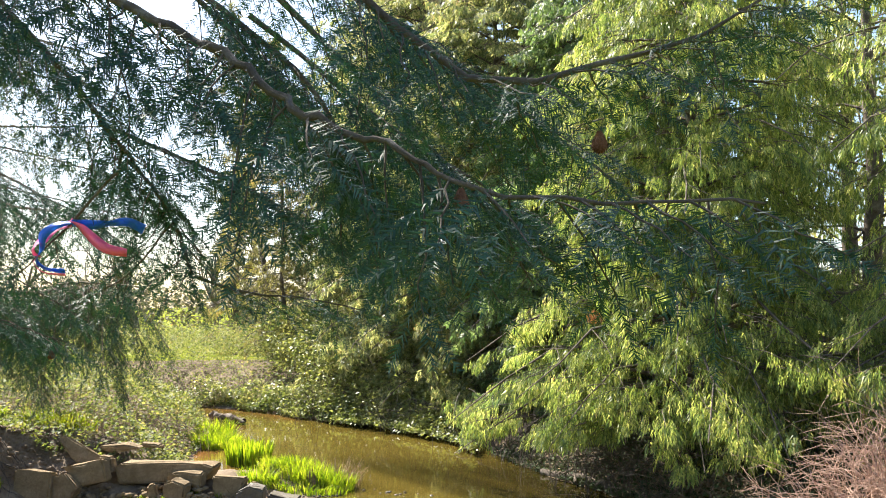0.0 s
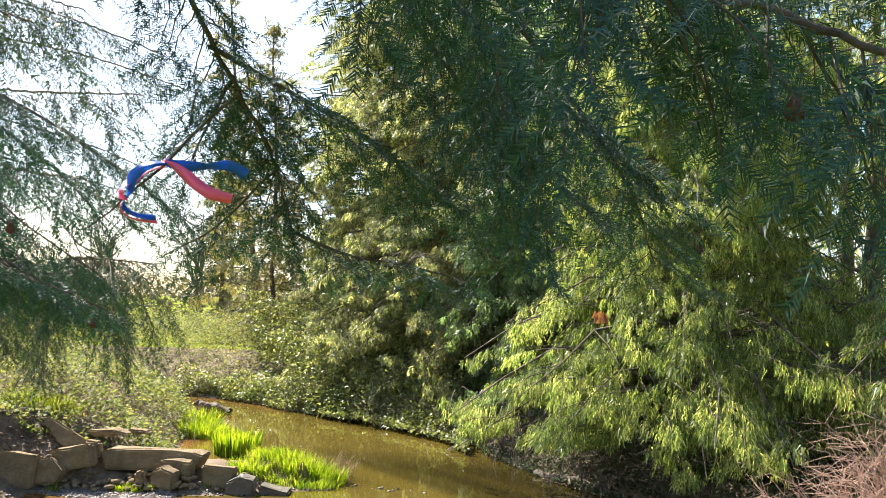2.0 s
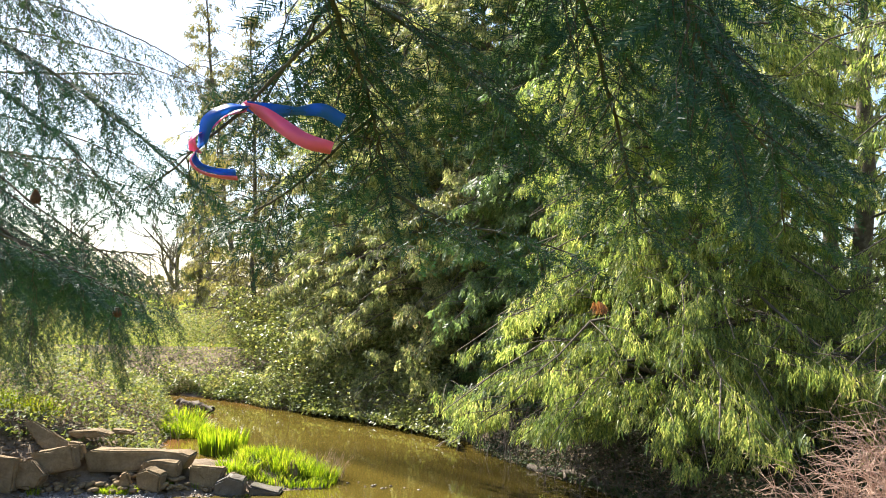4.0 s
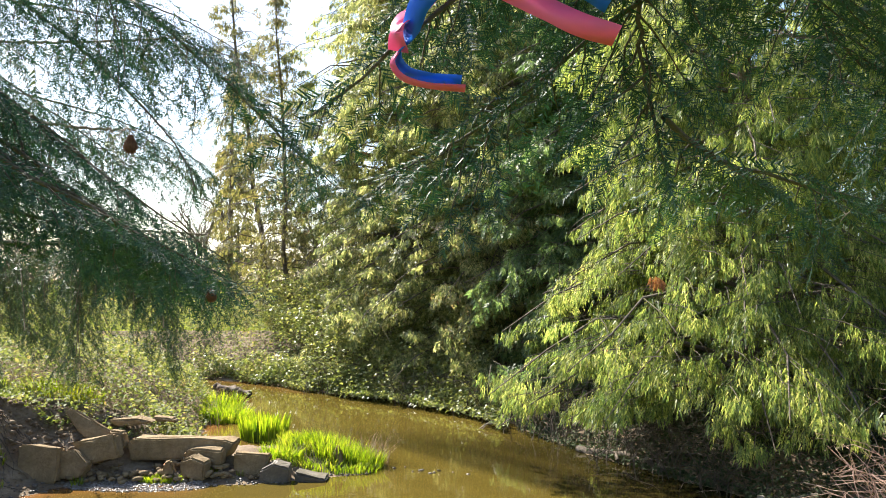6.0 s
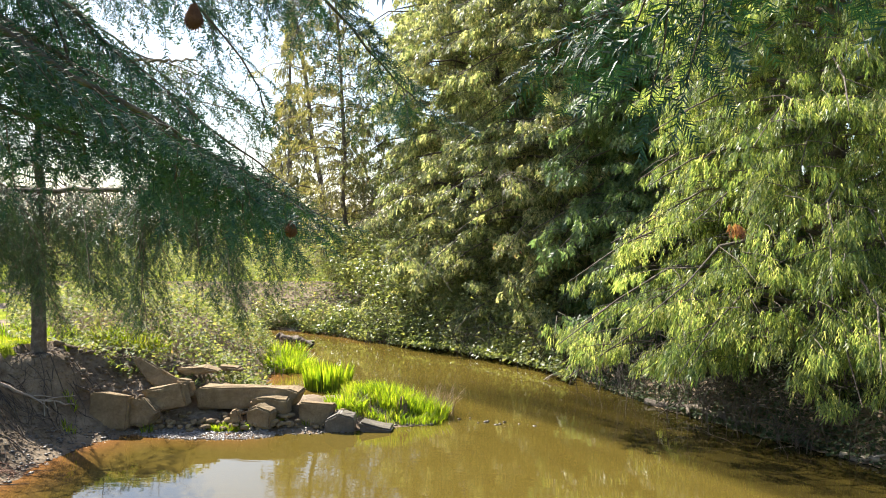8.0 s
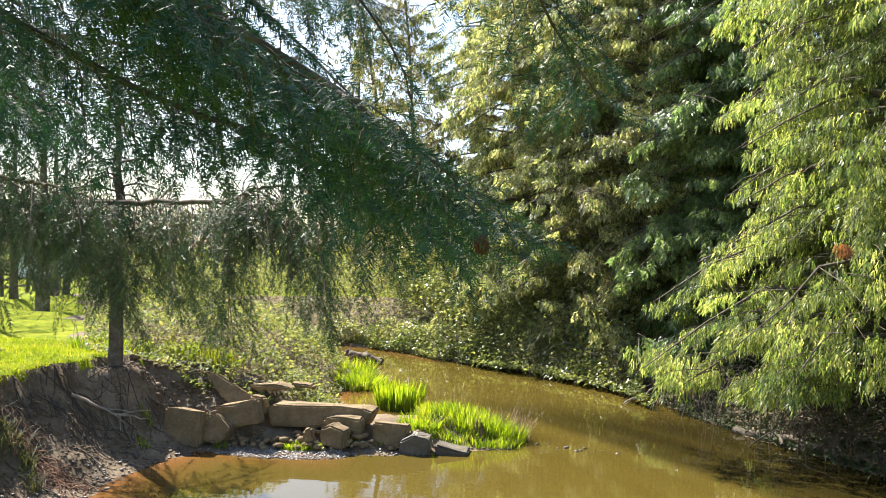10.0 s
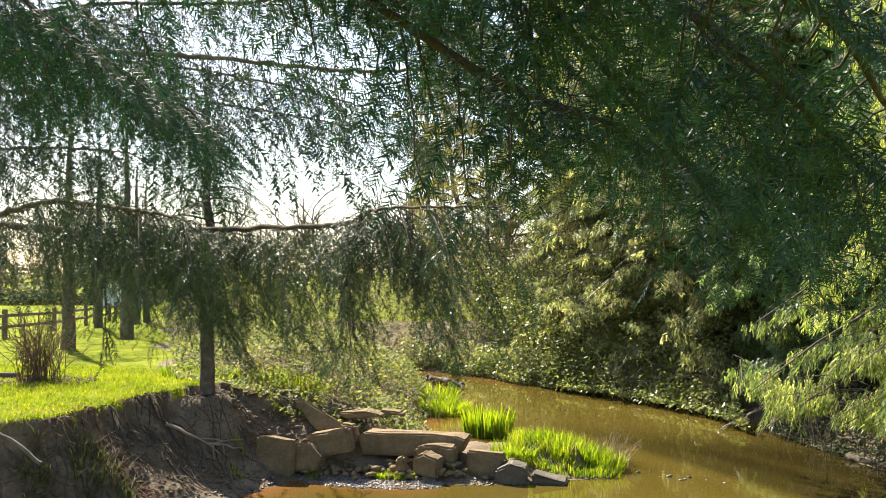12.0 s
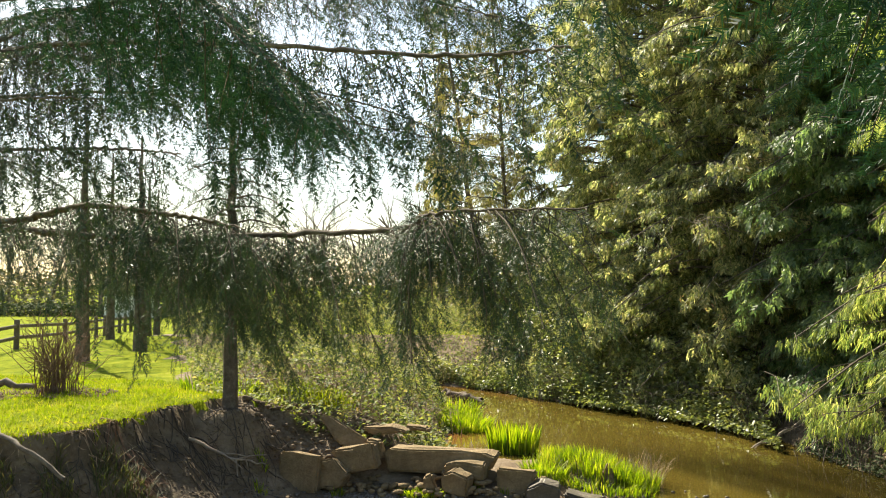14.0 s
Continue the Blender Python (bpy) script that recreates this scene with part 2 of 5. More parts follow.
cd = shore_distance(cx, cy)
lawn_edge = -9.9 - 0.6 * np.clip(cy - 16.5, 0, 60) + 0.4 * np.sin(cy * 1.3)
is_lawn = ((cx < -6.5) & (cy < 16.7 + 0.3 * np.sin(cx)) & (cd > 1.72 + 0.1 * np.sin(cy * 5) + 0.08 * np.sin(cy * 13)) & (cy > 3)) | (cx < lawn_edge) & (cy > 16.5) | (cy > 38) & (cd > 1.2) | (cy < 7.4) & (cd > 0.9 + 0.2 * np.sin(cx * 3))
ground.data.polygons.foreach_set("material_index", is_lawn.ravel().astype(np.int32))

WATER = material("creek_water", (0.076, 0.053, 0.013), 0.02, 0.5)
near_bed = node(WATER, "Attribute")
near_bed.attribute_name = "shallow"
lit_share = node(WATER, "Attribute")
lit_share.attribute_name = "lit_share"
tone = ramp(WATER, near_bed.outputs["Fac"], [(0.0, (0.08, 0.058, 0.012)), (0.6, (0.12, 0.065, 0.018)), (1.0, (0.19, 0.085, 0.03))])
# multiplies the water colour darker where tree shade is painted in
shade_tone = ramp(WATER, lit_share.outputs["Fac"], [(0.0, (0.28, 0.3, 0.38)), (1.0, (1.0, 1.0, 1.0))])
shaded_tone = WATER.node_tree.nodes.new("ShaderNodeMixRGB")
shaded_tone.blend_type = "MULTIPLY"
shaded_tone.inputs[0].default_value = 1.0
wire(WATER, tone.outputs[0], shaded_tone.inputs[1]), wire(WATER, shade_tone.outputs[0], shaded_tone.inputs[2])
wire(WATER, shaded_tone.outputs[0], WATER.node_tree.nodes["Principled BSDF"].inputs["Base Color"])
WATER.node_tree.nodes["Principled BSDF"].inputs["IOR"].default_value = 1.33
wb = node(WATER, "Bump", Strength=0.07, Distance=0.02)
wz = node(WATER, "TexNoise", Scale=3.2, Detail=3.0)
stretch = node(WATER, "Mapping", Rotation=(0, 0, radians(32)), Scale=(0.6, 1.9, 1.0))
wire(WATER, coords(WATER), stretch.inputs["Vector"]), wire(WATER, stretch.outputs[0], wz.inputs["Vector"]), wire(WATER, wz.outputs[0], wb.inputs["Height"])
wire(WATER, wb.outputs[0], WATER.node_tree.nodes["Principled BSDF"].inputs["Normal"])
wet = cd.ravel() < 0.7
used = np.unique(GF[wet])
remap = np.zeros(ni * nj, np.int32)
remap[used] = np.arange(len(used))
wv = np.stack([XX, YY, np.zeros_like(XX)], -1).reshape(-1, 3)[used]
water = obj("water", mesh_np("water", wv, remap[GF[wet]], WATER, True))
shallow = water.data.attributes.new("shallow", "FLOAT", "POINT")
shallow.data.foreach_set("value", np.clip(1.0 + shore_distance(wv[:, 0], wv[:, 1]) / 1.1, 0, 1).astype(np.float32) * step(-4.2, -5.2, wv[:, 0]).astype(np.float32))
# tree shade painted into the water colour along the wooded bank, in lengthwise streaks
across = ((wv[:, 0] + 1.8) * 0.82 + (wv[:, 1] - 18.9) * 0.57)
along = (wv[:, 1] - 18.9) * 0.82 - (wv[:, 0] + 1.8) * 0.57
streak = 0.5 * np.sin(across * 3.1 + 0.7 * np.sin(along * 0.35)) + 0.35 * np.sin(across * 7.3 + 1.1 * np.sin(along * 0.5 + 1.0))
lit_attr = water.data.attributes.new("lit_share", "FLOAT", "POINT")
lit_attr.data.foreach_set("value", np.maximum(step(1.6, -1.2, across + 0.9 * streak), step(18.0, 21.5, wv[:, 1])).astype(np.float32))
tagged(water, "shallow muddy brown creek water with gentle ripples", "water", kind="structure")


# ---- trees ----
def spray_template(rng, pieces=9, width=0.4, broad=0.03, spread=0.35):
    """A narrow hanging frond one unit long: scaly leaflets on both sides of a stem."""
    v, f = [], []
    for i in range(pieces):
        s = (i + 0.5) / pieces
        side = 1 if i % 2 else -1
        base = np.array([s * 0.75, side * 0.02, -0.12 * s * s])
        ln = width * (1.15 - 0.6 * abs(s - 0.4)) * rng.uniform(0.75, 1.25)
        d = np.array([1.0, side * rng.uniform(0.3, 1.0) * spread, rng.uniform(-0.2, 0.2)])
        d /= np.linalg.norm(d)
        w = np.array([-d[1], d[0], rng.uniform(-0.6, 0.6)]) * broad
        k = len(v)
        v += [base + d * ln * 0.2 + w * 1.25, base + d * ln, base + d * ln * 0.2 - w * 1.25]
        f.append((k, k + 1, k + 2))
    return np.array(v), np.array(f)


RNG = np.random.default_rng(7)
SPRAYS = [spray_template(RNG, 7, 0.46, 0.036, 0.45) for _ in range(8)]
SPRAYS_FAR = [spray_template(RNG, 5, 0.58, 0.075, 0.7) for _ in range(8)]
UP = np.array([0, 0, 1.0])
CEDAR_PROFILE = ((0.0, 0.7), (0.08, 0.92), (0.13, 1.06), (0.21, 1.06), (0.28, 0.72), (0.38, 0.7), (0.5, 0.8), (0.7, 0.76), (0.88, 0.5), (1.0, 0.06))
BLUNT_PROFILE = ((0.0, 0.9), (0.12, 1.0), (0.22, 0.88), (0.38, 0.95), (0.65, 0.88), (0.85, 0.7), (0.95, 0.45), (1.0, 0.1))
TALL_PROFILE = ((0.0, 0.93), (0.1, 1.0), (0.2, 0.84), (0.33, 0.92), (0.6, 0.8), (0.85, 0.45), (1.0, 0.06))


def frond_clumps(rng, tips, out, long, wide, sprays, size, templates, crown, wood, thick=0.009, messy=0.13):
    """Drooping branch ends: each a short arched twig fanned with sprays that hang down."""
    n = len(tips)
    side = np.stack([-out[:, 1], out[:, 0], 0 * out[:, 0]], -1)
    lg = long * rng.uniform(0.6, 1.25, n)
    yaw = rng.normal(0, 0.5, n)
    fwd = out * np.cos(yaw)[:, None] + side * np.sin(yaw)[:, None]
    lat = np.stack([-fwd[:, 1], fwd[:, 0], 0 * yaw], -1)
    rise = rng.uniform(0.15, 0.6, n)
    s = rng.uniform(0.0, 1.0, (n, sprays)) ** 0.7
    t = rng.uniform(-1, 1, (n, sprays)) * (1.0 - 0.65 * s)
    back = lg[:, None] * (1 - s)
    lift = lg[:, None] * rise[:, None] * (1 - s ** 2)
    base = tips[:, None] - fwd[:, None] * back[..., None] + lat[:, None] * (t * wide)[..., None] + UP * (lift - 0.5 * wide * t ** 2 + rng.normal(0, 0.04 * size, (n, sprays)))[..., None]
    m = n * sprays
    ff, ll = np.repeat(fwd, sprays, 0), np.repeat(lat, sprays, 0)
    dirs = -UP + ff * rng.uniform(-0.05, 0.55, m)[:, None] + ll * (t.reshape(-1) * 0.35)[:, None] + rng.normal(0, messy, (m, 3))
    nrm = ff + ll * rng.normal(0, 0.6, m)[:, None] + UP * 0.3
    mats = frames_of(dirs, nrm) * (size * rng.uniform(0.55, 1.35, m))[:, None, None]
    base = base.reshape(-1, 3)
    which = rng.integers(0, len(templates), m)
    for w in range(len(templates)):
        crown[w].append((mats[which == w], base[which == w]))
    q = np.linspace(0, 1, 4)
    for i in range(n):
        p = tips[i] - np.outer(lg[i] * (1 - q) * 1.3, fwd[i]) + UP * (lg[i] * rise[i] * (1 - q ** 2))[:, None]
        wood.add(*tube(p, np.linspace(thick, thick * 0.35, 4), 3))


def conifer(rng, place, tall, reach, mat, templates, clumps, sprays, size, low=0.5, lean=(0, 0), lumps=0.16, name="cedar_tree", label="", trunk_r=0.28, long=0.9, wide=0.42, profile=TALL_PROFILE, limbs=46, dead=(), messy=0.13, rise=1.12, foot=0.42):
    """A conifer: tapered trunk and limbs, crown of overlapping clumps of hanging sprays."""
    x0, y0 = place
    z0 = float(height(x0, y0)) - 0.05
    low = low - z0
    tree = new(name)
    tree.location = (x0, y0, z0)
    tp = np.array([[lean[0] * s, lean[1] * s, tall * s] for s in np.linspace(0, 1, 9)])
    tp[1:, :2] += rng.normal(0, 0.05, (8, 2))
    wood, crown = Heap(), [[] for _ in templates]
    wood.add(*tube(tp, np.linspace(trunk_r, 0.03, 9), 9, rng))
    pz, pr = np.array([p[0] for p in profile]), np.array([p[1] for p in profile])
    # boughs in a spiral up the trunk, each a drooping shield of hanging twigs with a gap below it
    ub = ((np.arange(limbs) + rng.uniform(0, 1, limbs)) / limbs) ** rise
    ab = np.arange(limbs) * 2.39996 + rng.normal(0, 0.25, limbs)
    rb = reach * np.interp(ub, pz, pr) * (1 + lumps * np.clip(rng.normal(0, 0.7, limbs), -1.3, 0.75))
    zb = low + (tall - low) * ub
    pick = rng.choice(limbs, clumps, p=rb ** 1.5 / (rb ** 1.5).sum())
    f = 0.38 + 0.62 * rng.uniform(0, 1, clumps) ** 0.55
    r = rb[pick] * f
    w = np.clip(rng.normal(0, 0.55, clumps), -1.3, 1.3) * (0.32 + 0.17 * rb[pick]) * (1.2 - 0.62 * f)
    out = np.stack([np.cos(ab[pick]), np.sin(ab[pick]), 0 * f], -1)
    across = np.stack([-out[:, 1], out[:, 0], 0 * f], -1)
    hub = np.stack([lean[0] * zb / tall, lean[1] * zb / tall, zb], -1)
    sag = lambda q, R: R * (0.14 * np.sin(np.pi * q) - 0.2 * q * q) + 0.12 * R * np.clip(q - 0.85, 0, 1)
    tips = hub[pick] + out * r[:, None] + across * w[:, None] + UP * (sag(f, rb[pick]) - 0.35 * w * w + rng.normal(0, 0.07, clumps))[:, None]
    # inner foliage between the boughs
    k = int(0.42 * clumps)
    uf = rng.uniform(0, 1, k) ** rise
    af = rng.uniform(0, 2 * np.pi, k)
    out[:k] = np.stack([np.cos(af), np.sin(af), 0 * af], -1)
    zf = low + (tall - low) * uf
    rf = reach * np.interp(uf, pz, pr) * (0.8 + 1.1 * lumps * wobble(af * 1.9, zf * 0.75, 1.0, ub[0] * 90) + 0.6 * lumps * wobble(af * 5.0, zf * 1.9, 1.0, ub[0] * 90 + 2)) * (1 - 0.4 * rng.uniform(0, 1, k) ** 2)
    tips[:k] = np.stack([lean[0] * zf / tall, lean[1] * zf / tall, zf], -1) + out[:k] * rf[:, None]
    tips[:, 2] = np.maximum(tips[:, 2], foot - z0 + rng.uniform(-0.1, 0.25, clumps))
    frond_clumps(rng, tips, out, long, wide, sprays, size, templates, crown, wood, messy=messy)
    for i in range(limbs):
        o = np.array([math.cos(ab[i]), math.sin(ab[i]), 0])
        q = np.linspace(0, 1, 6)
        line = hub[i] + o * (rb[i] * q)[:, None] + UP * sag(q, rb[i])[:, None]
        line[1:] += rng.normal(0, 0.03 * rb[i] ** 0.5, (5, 3))
        wood.add(*tube(line, np.linspace(0.012 + 0.008 * rb[i], 0.008, 6), 4))
        for j in range(2, 5):
            e = o * rng.uniform(0.2, 0.7) + np.array([-o[1], o[0], 0]) * rng.choice([-1, 1]) * rng.uniform(0.4, 0.9) - UP * rng.uniform(0.0, 0.5)
            wood.add(*tube([line[j], line[j] + 0.2 * rb[i] * e + UP * 0.03, line[j] + 0.34 * rb[i] * e - UP * 0.08], [0.009, 0.006, 0.003], 3))
    obj("trunk", wood.mesh("trunk", BARK, True), tree)
    heap = Heap()
    for (v0, f0), got in zip(templates, crown):
        heap.spread(v0, f0, np.concatenate([g[0] for g in got]), np.concatenate([g[1] for g in got]))
    obj("crown", heap.mesh("crown", mat), tree)
    for p, wd in dead:
        got, stems = [[] for _ in templates], Heap()
        tip = np.array(p) - np.array([x0, y0, z0]) + np.zeros((1, 3))
        o = tip * [1, 1, 0]
        frond_clumps(rng, tip, o / np.linalg.norm(o, axis=1)[:, None], wd, wd * 0.7, 44, size * 0.7, templates, got, stems)
        heap = Heap()
        for (v0, f0), gg in zip(templates, got):
            heap.spread(v0, f0, np.concatenate([g[0] for g in gg]), np.concatenate([g[1] for g in gg]))
        obj("dead_spray", heap.mesh("dead_spray", RUST), tree, "rust-brown dead spray")
    return tagged(tree, label, "tree")


CEDAR_LABEL = "tall cedar with drooping yellow-green sprays over the creek"
for n, (x, y, tall, reach, clumps, sprays, dead) in enumerate([(5.3, 17.5, 11.5, 4.6, 2200, 25, [((2.55, 13.75, 3.5), 0.22)]), (9.2, 13.2, 13, 4.4, 760, 20, ()), (10.2, 20.0, 14, 4.5, 280, 12, ())]):
    conifer(np.random.default_rng(20 + n), (x, y), tall, reach, CEDAR, SPRAYS, clumps, sprays, 0.25, 0.9, lumps=0.24, limbs=max(50, clumps // 14), label=CEDAR_LABEL, dead=dead, long=0.8, wide=0.36, profile=CEDAR_PROFILE, foot=0.95)
FAR_LABEL = "tall dense conifer with olive-green hanging foliage on the far bank"
DARK_LABEL = "tall dark green conifer with foliage hanging to the water"
for n, (x, y, tall, reach, r, low) in enumerate([(-2.2, 33.5, 16.5, 4.9, 0.26, 0.8), (-0.9, 29.6, 14.5, 4.5, 0.24, 0.6), (1.5, 26.0, 13.2, 4.1, 0.26, 0.6), (4.1, 23.2, 12, 3.9, 0.26, 0.5), (3.5, 32, 15, 4.5, 0.3, 1.3), (7.6, 26, 15, 4.6, 0.3, 1.3), (0.5, 37, 15, 4.5, 0.3, 1.3), (12.5, 26, 15, 5, 0.3, 1.3), (14.5, 16, 14, 5, 0.3, 1.3)]):
    front, dark = n < 4, n in (3, 5)
    conifer(np.random.default_rng(40 + n), (x, y), tall, reach, CONIFER_DARK if dark else CEDAR_FAR, SPRAYS_FAR, 1700 if front else 220, 25 if front else 12, 0.24 if front else 0.6, low, lumps=0.24, limbs=160 if front else 50, messy=0.3, profile=BLUNT_PROFILE if front else TALL_PROFILE, name="conifer_tree", label=DARK_LABEL if dark else FAR_LABEL, trunk_r=r, long=0.9 if front else 1.4, wide=0.42 if front else 0.8, dead=[((-3.42, 30.05, 7.84), 0.4)] if n == 0 else ())
conifer(np.random.default_rng(61), (-7.9, 38.0), 17, 2.6, THIN_CONIFER, SPRAYS_FAR, 230, 12, 0.3, 2.0, lean=(-2.6, 0.5), lumps=0.3, limbs=90, messy=0.3, name="conifer_tree", label="slender leaning conifer with sparse drooping foliage beside the creek", trunk_r=0.15)
conifer(np.random.default_rng(63), (-6.3, 32.5), 13, 2.0, THIN_CONIFER, SPRAYS_FAR, 260, 14, 0.24, 1.6, lean=(-0.7, 0.2), lumps=0.3, limbs=80, messy=0.35, name="conifer_tree", label="thin half-bare conifer with brownish twigs beside the creek", trunk_r=0.1)
conifer(np.random.default_rng(62), (-11.8, 46.0), 15, 1.5, THIN_CONIFER, SPRAYS_FAR, 160, 10, 0.5, 1.0, lumps=0.3, name="conifer_tree", label="narrow pointed conifer rising pale against the sky", trunk_r=0.18)


# ---- fir boughs ----
def shoot_template(rng, needles, length, width, round_=0.25):
    """A needled shoot along x, one unit long: each needle one thin blade."""
    v, f = [], []
    for i in range(needles):
        s = (i + rng.uniform(0, 1)) / needles
        side = 1 if i % 2 else -1
        a = side * (np.pi / 2) + rng.normal(0, 0.5 + round_)
        out = np.array([0, np.sin(a), np.cos(a)])
        d = np.array([rng.uniform(0.45, 0.85), 0, 0]) + out * 0.75
        d /= np.linalg.norm(d)
        ln = length * rng.uniform(0.75, 1.15) * (1 - 0.35 * max(0, s - 0.75) * 4)
        w = np.cross(d, [0.3, out[2], -out[1]])
        w *= width / (np.linalg.norm(w) + 1e-9)
        b = np.array([s, 0, 0])
        k = len(v)
        v += [b - w, b + w, b + d * ln]
        f.append((k, k + 1, k + 2))
    return np.array(v), np.array(f)


FIR_NEAR = [shoot_template(RNG, 40, 0.2, 0.0125) for _ in range(5)]
FIR_MID = [shoot_template(RNG, 20, 0.26, 0.022) for _ in range(5)]
FIR_HIGH = [shoot_template(RNG, 12, 0.25, 0.042) for _ in range(5)]
FIR_FAR = [shoot_template(RNG, 8, 0.34, 0.06) for _ in range(5)]


class Bough:
    """Stem and needles of one fir bough."""

    def __init__(self):
        self.wood, self.shoots = Heap(), ([], [])

    def shoot(self, a, d, length, z):
        self.shoots[0].append((d, z, length))
        self.shoots[1].append(a)

    def grow(self, rng, spine, r0, r1, gap, reach, shoot_gap, shoot_len, droop=0.35, start=0.1, hang=0.0, bare=0.0, taper=0.45, tufts=0.0, naked=0.0, rake=(0.0, 0.35)):
        """Side twigs in two rows along the spine, each with its shoots; hang: share of twigs that fall straight down."""
        sp = np.asarray(spine, float)
        n = max(8, int(np.linalg.norm(np.diff(sp, axis=0), axis=1).sum() / 0.1))
        line = smooth_line(sp, n)
        line[1:-1] += rng.normal(0, 0.002 + r0 * 0.08, (n - 2, 3))
        self.wood.add(*tube(line, np.linspace(r0, r1, n), 6, rng))
        seg = np.linalg.norm(np.diff(line, axis=0), axis=1)
        cum = np.concatenate([[0], np.cumsum(seg)])
        total, at, side = cum[-1], cum[-1] * start, 1
        while at < total:
            i = min(np.searchsorted(cum, at) - 1, n - 2)
            p = line[i] + (line[i + 1] - line[i]) * (at - cum[i]) / seg[i]
            d = (line[i + 1] - line[i]) / seg[i]
            lat = np.cross(d, UP)
            lat /= np.linalg.norm(lat) + 1e-9
            u = at / total
            ln = reach * (1 - taper * u ** 2) * rng.uniform(0.45, 1.1)
            falls = rng.uniform() < hang
            if tufts:
                ln *= 1 + tufts * (math.sin(at * 5.3 + sp[0][2] * 9) + 0.6 * math.sin(at * 12.1 + sp[-1][0] * 7))
                if ln < 0.3 * reach:
                    ln = 0.3 * reach * rng.uniform(0.5, 1.0)
            go = d * rng.uniform(0.35, 0.8) + lat * side * rng.uniform(0.6, 1.0) - UP * droop * rng.uniform(0.4, 1.4)
            if falls:
                go = d * rng.uniform(*rake) + lat * side * rng.uniform(0.05, 0.35) - UP
            go /= np.linalg.norm(go)
            m = 6
            s = np.linspace(0, 1, m)
            tw = p + go * (ln * s)[:, None] - UP * (droop * 0.35 * ln * s ** 2)[:, None]
            tw[1:] += rng.normal(0, 0.02 * ln, (m - 1, 3))
            self.wood.add(*tube(tw, np.linspace(0.14 * r0 * (1 - 0.5 * u) + 0.0014, 0.001, m), 3))
            t, flip = (0.12 if rng.uniform() > bare else 0.6) * ln, 1
            while t < ln and u > naked:
                q = t / ln * (m - 1)
                k = min(int(q), m - 2)
                a = tw[k] + (tw[k + 1] - tw[k]) * (q - k)
                e = tw[k + 1] - tw[k]
                e /= np.linalg.norm(e)
                across = np.cross(e, UP if not falls else lat)
                across /= np.linalg.norm(across) + 1e-9
                g = e * rng.uniform(0.55, 0.95) + across * flip * rng.uniform(0.5, 0.9) - UP * droop * rng.uniform(0.0, 0.8)
                self.shoot(a, g, shoot_len * rng.uniform(0.5, 1.2) * (1 - 0.35 * t / ln), np.cross(across, e) + rng.normal(0, 0.25, 3))
                flip = -flip
                t += shoot_gap * rng.uniform(0.7, 1.3)
            if u <= naked:
                for k in (2, 3, 4):
                    e = go * rng.uniform(0.4, 0.9) + rng.normal(0, 0.4, 3)
                    self.wood.add(*tube([tw[k], tw[k] + 0.16 * ln * e, tw[k] + 0.34 * ln * e - UP * 0.03], [0.0025, 0.002, 0.001], 3))
            if u > naked:
                self.shoot(tw[-2], tw[-1] - tw[-2], ln / (m - 1) + shoot_len * 0.5, UP + rng.normal(0, 0.2, 3))
            side = -side
            at += gap * rng.uniform(0.6, 1.4) * (1 if u > naked else 1.4)
        return self

    def build(self, tree, templates, rng, mat=None, bark=None):
        stem = obj("branch", self.wood.mesh("branch", bark or TWIG, True), tree)
        d = np.array([g[0] for g in self.shoots[0]])
        z = np.array([g[1] for g in self.shoots[0]])
        ln = np.array([g[2] for g in self.shoots[0]])
        a = np.array(self.shoots[1])
        mats = frames_of(d, z) * ln[:, None, None]
        which = rng.integers(0, len(templates), len(a))
        heap = Heap()
        for w, (v0, f0) in enumerate(templates):
            heap.spread(v0, f0, mats[which == w], a[which == w])
        obj("foliage", heap.mesh("foliage", mat or FIR), stem)
        return stem


def fir_trunk(name, place, tall, r, rng, label):
    tree = new(name)
    z0 = float(height(*place)) - 0.05
    pts = np.array([[rng.normal(0, 0.03) * s + place[0], rng.normal(0, 0.03) * s + place[1], z0 + tall * s] for s in np.linspace(0, 1, 12)])
    obj("trunk", mesh_np("trunk", *tube(pts, np.linspace(r, 0.03, 12), 12, rng), BARK, True), tree)
    return tagged(tree, label, "tree")


CONE_SCALE = rough_surface("cone_scale", [(0.2, (0.07, 0.03, 0.018)), (0.6, (0.17, 0.075, 0.04)), (0.9, (0.3, 0.16, 0.09))], 30.0, 0.8, 0.5)


def fir_cone(tree, place, length=0.075):
    """A hanging cone of overlapping scales."""
    heap = Heap()
    rows, per = 11, 8
    for i in range(rows):
        s = (i + 0.5) / rows
        r = 0.6 * length * math.sin(math.pi * (0.12 + 0.8 * s)) ** 0.7
        for j in range(per):
            a = (j + 0.5 * (i % 2)) / per * 2 * math.pi
            o, t = np.array([math.cos(a), math.sin(a), 0]), np.array([-math.sin(a), math.cos(a), 0])
            b = np.array([0, 0, -s * length])
            v = np.array([b + o * r * 0.45 + UP * 0.012, b + o * r * 0.8 + t * r * 0.5, b + o * r * 1.12 - UP * 0.008, b + o * r * 0.8 - t * r * 0.5])
            heap.add(v + np.array(place), np.array([(0, 1, 2, 3)]))
    heap.add(*tube(np.array(place) + np.array([[0, 0, 0.25 * length], [0, 0, -0.4 * length], [0, 0, -length]]), [0.0015, 0.3 * length, 0.004], 7))
    return obj("cone", heap.mesh("cone", CONE_SCALE), tree, "brown hanging cone")


rng = np.random.default_rng(101)
fir = fir_trunk("fir_tree", (-4.7, 1.2), 11.0, 0.24, rng, "dark green fir with long needled boughs over the water")
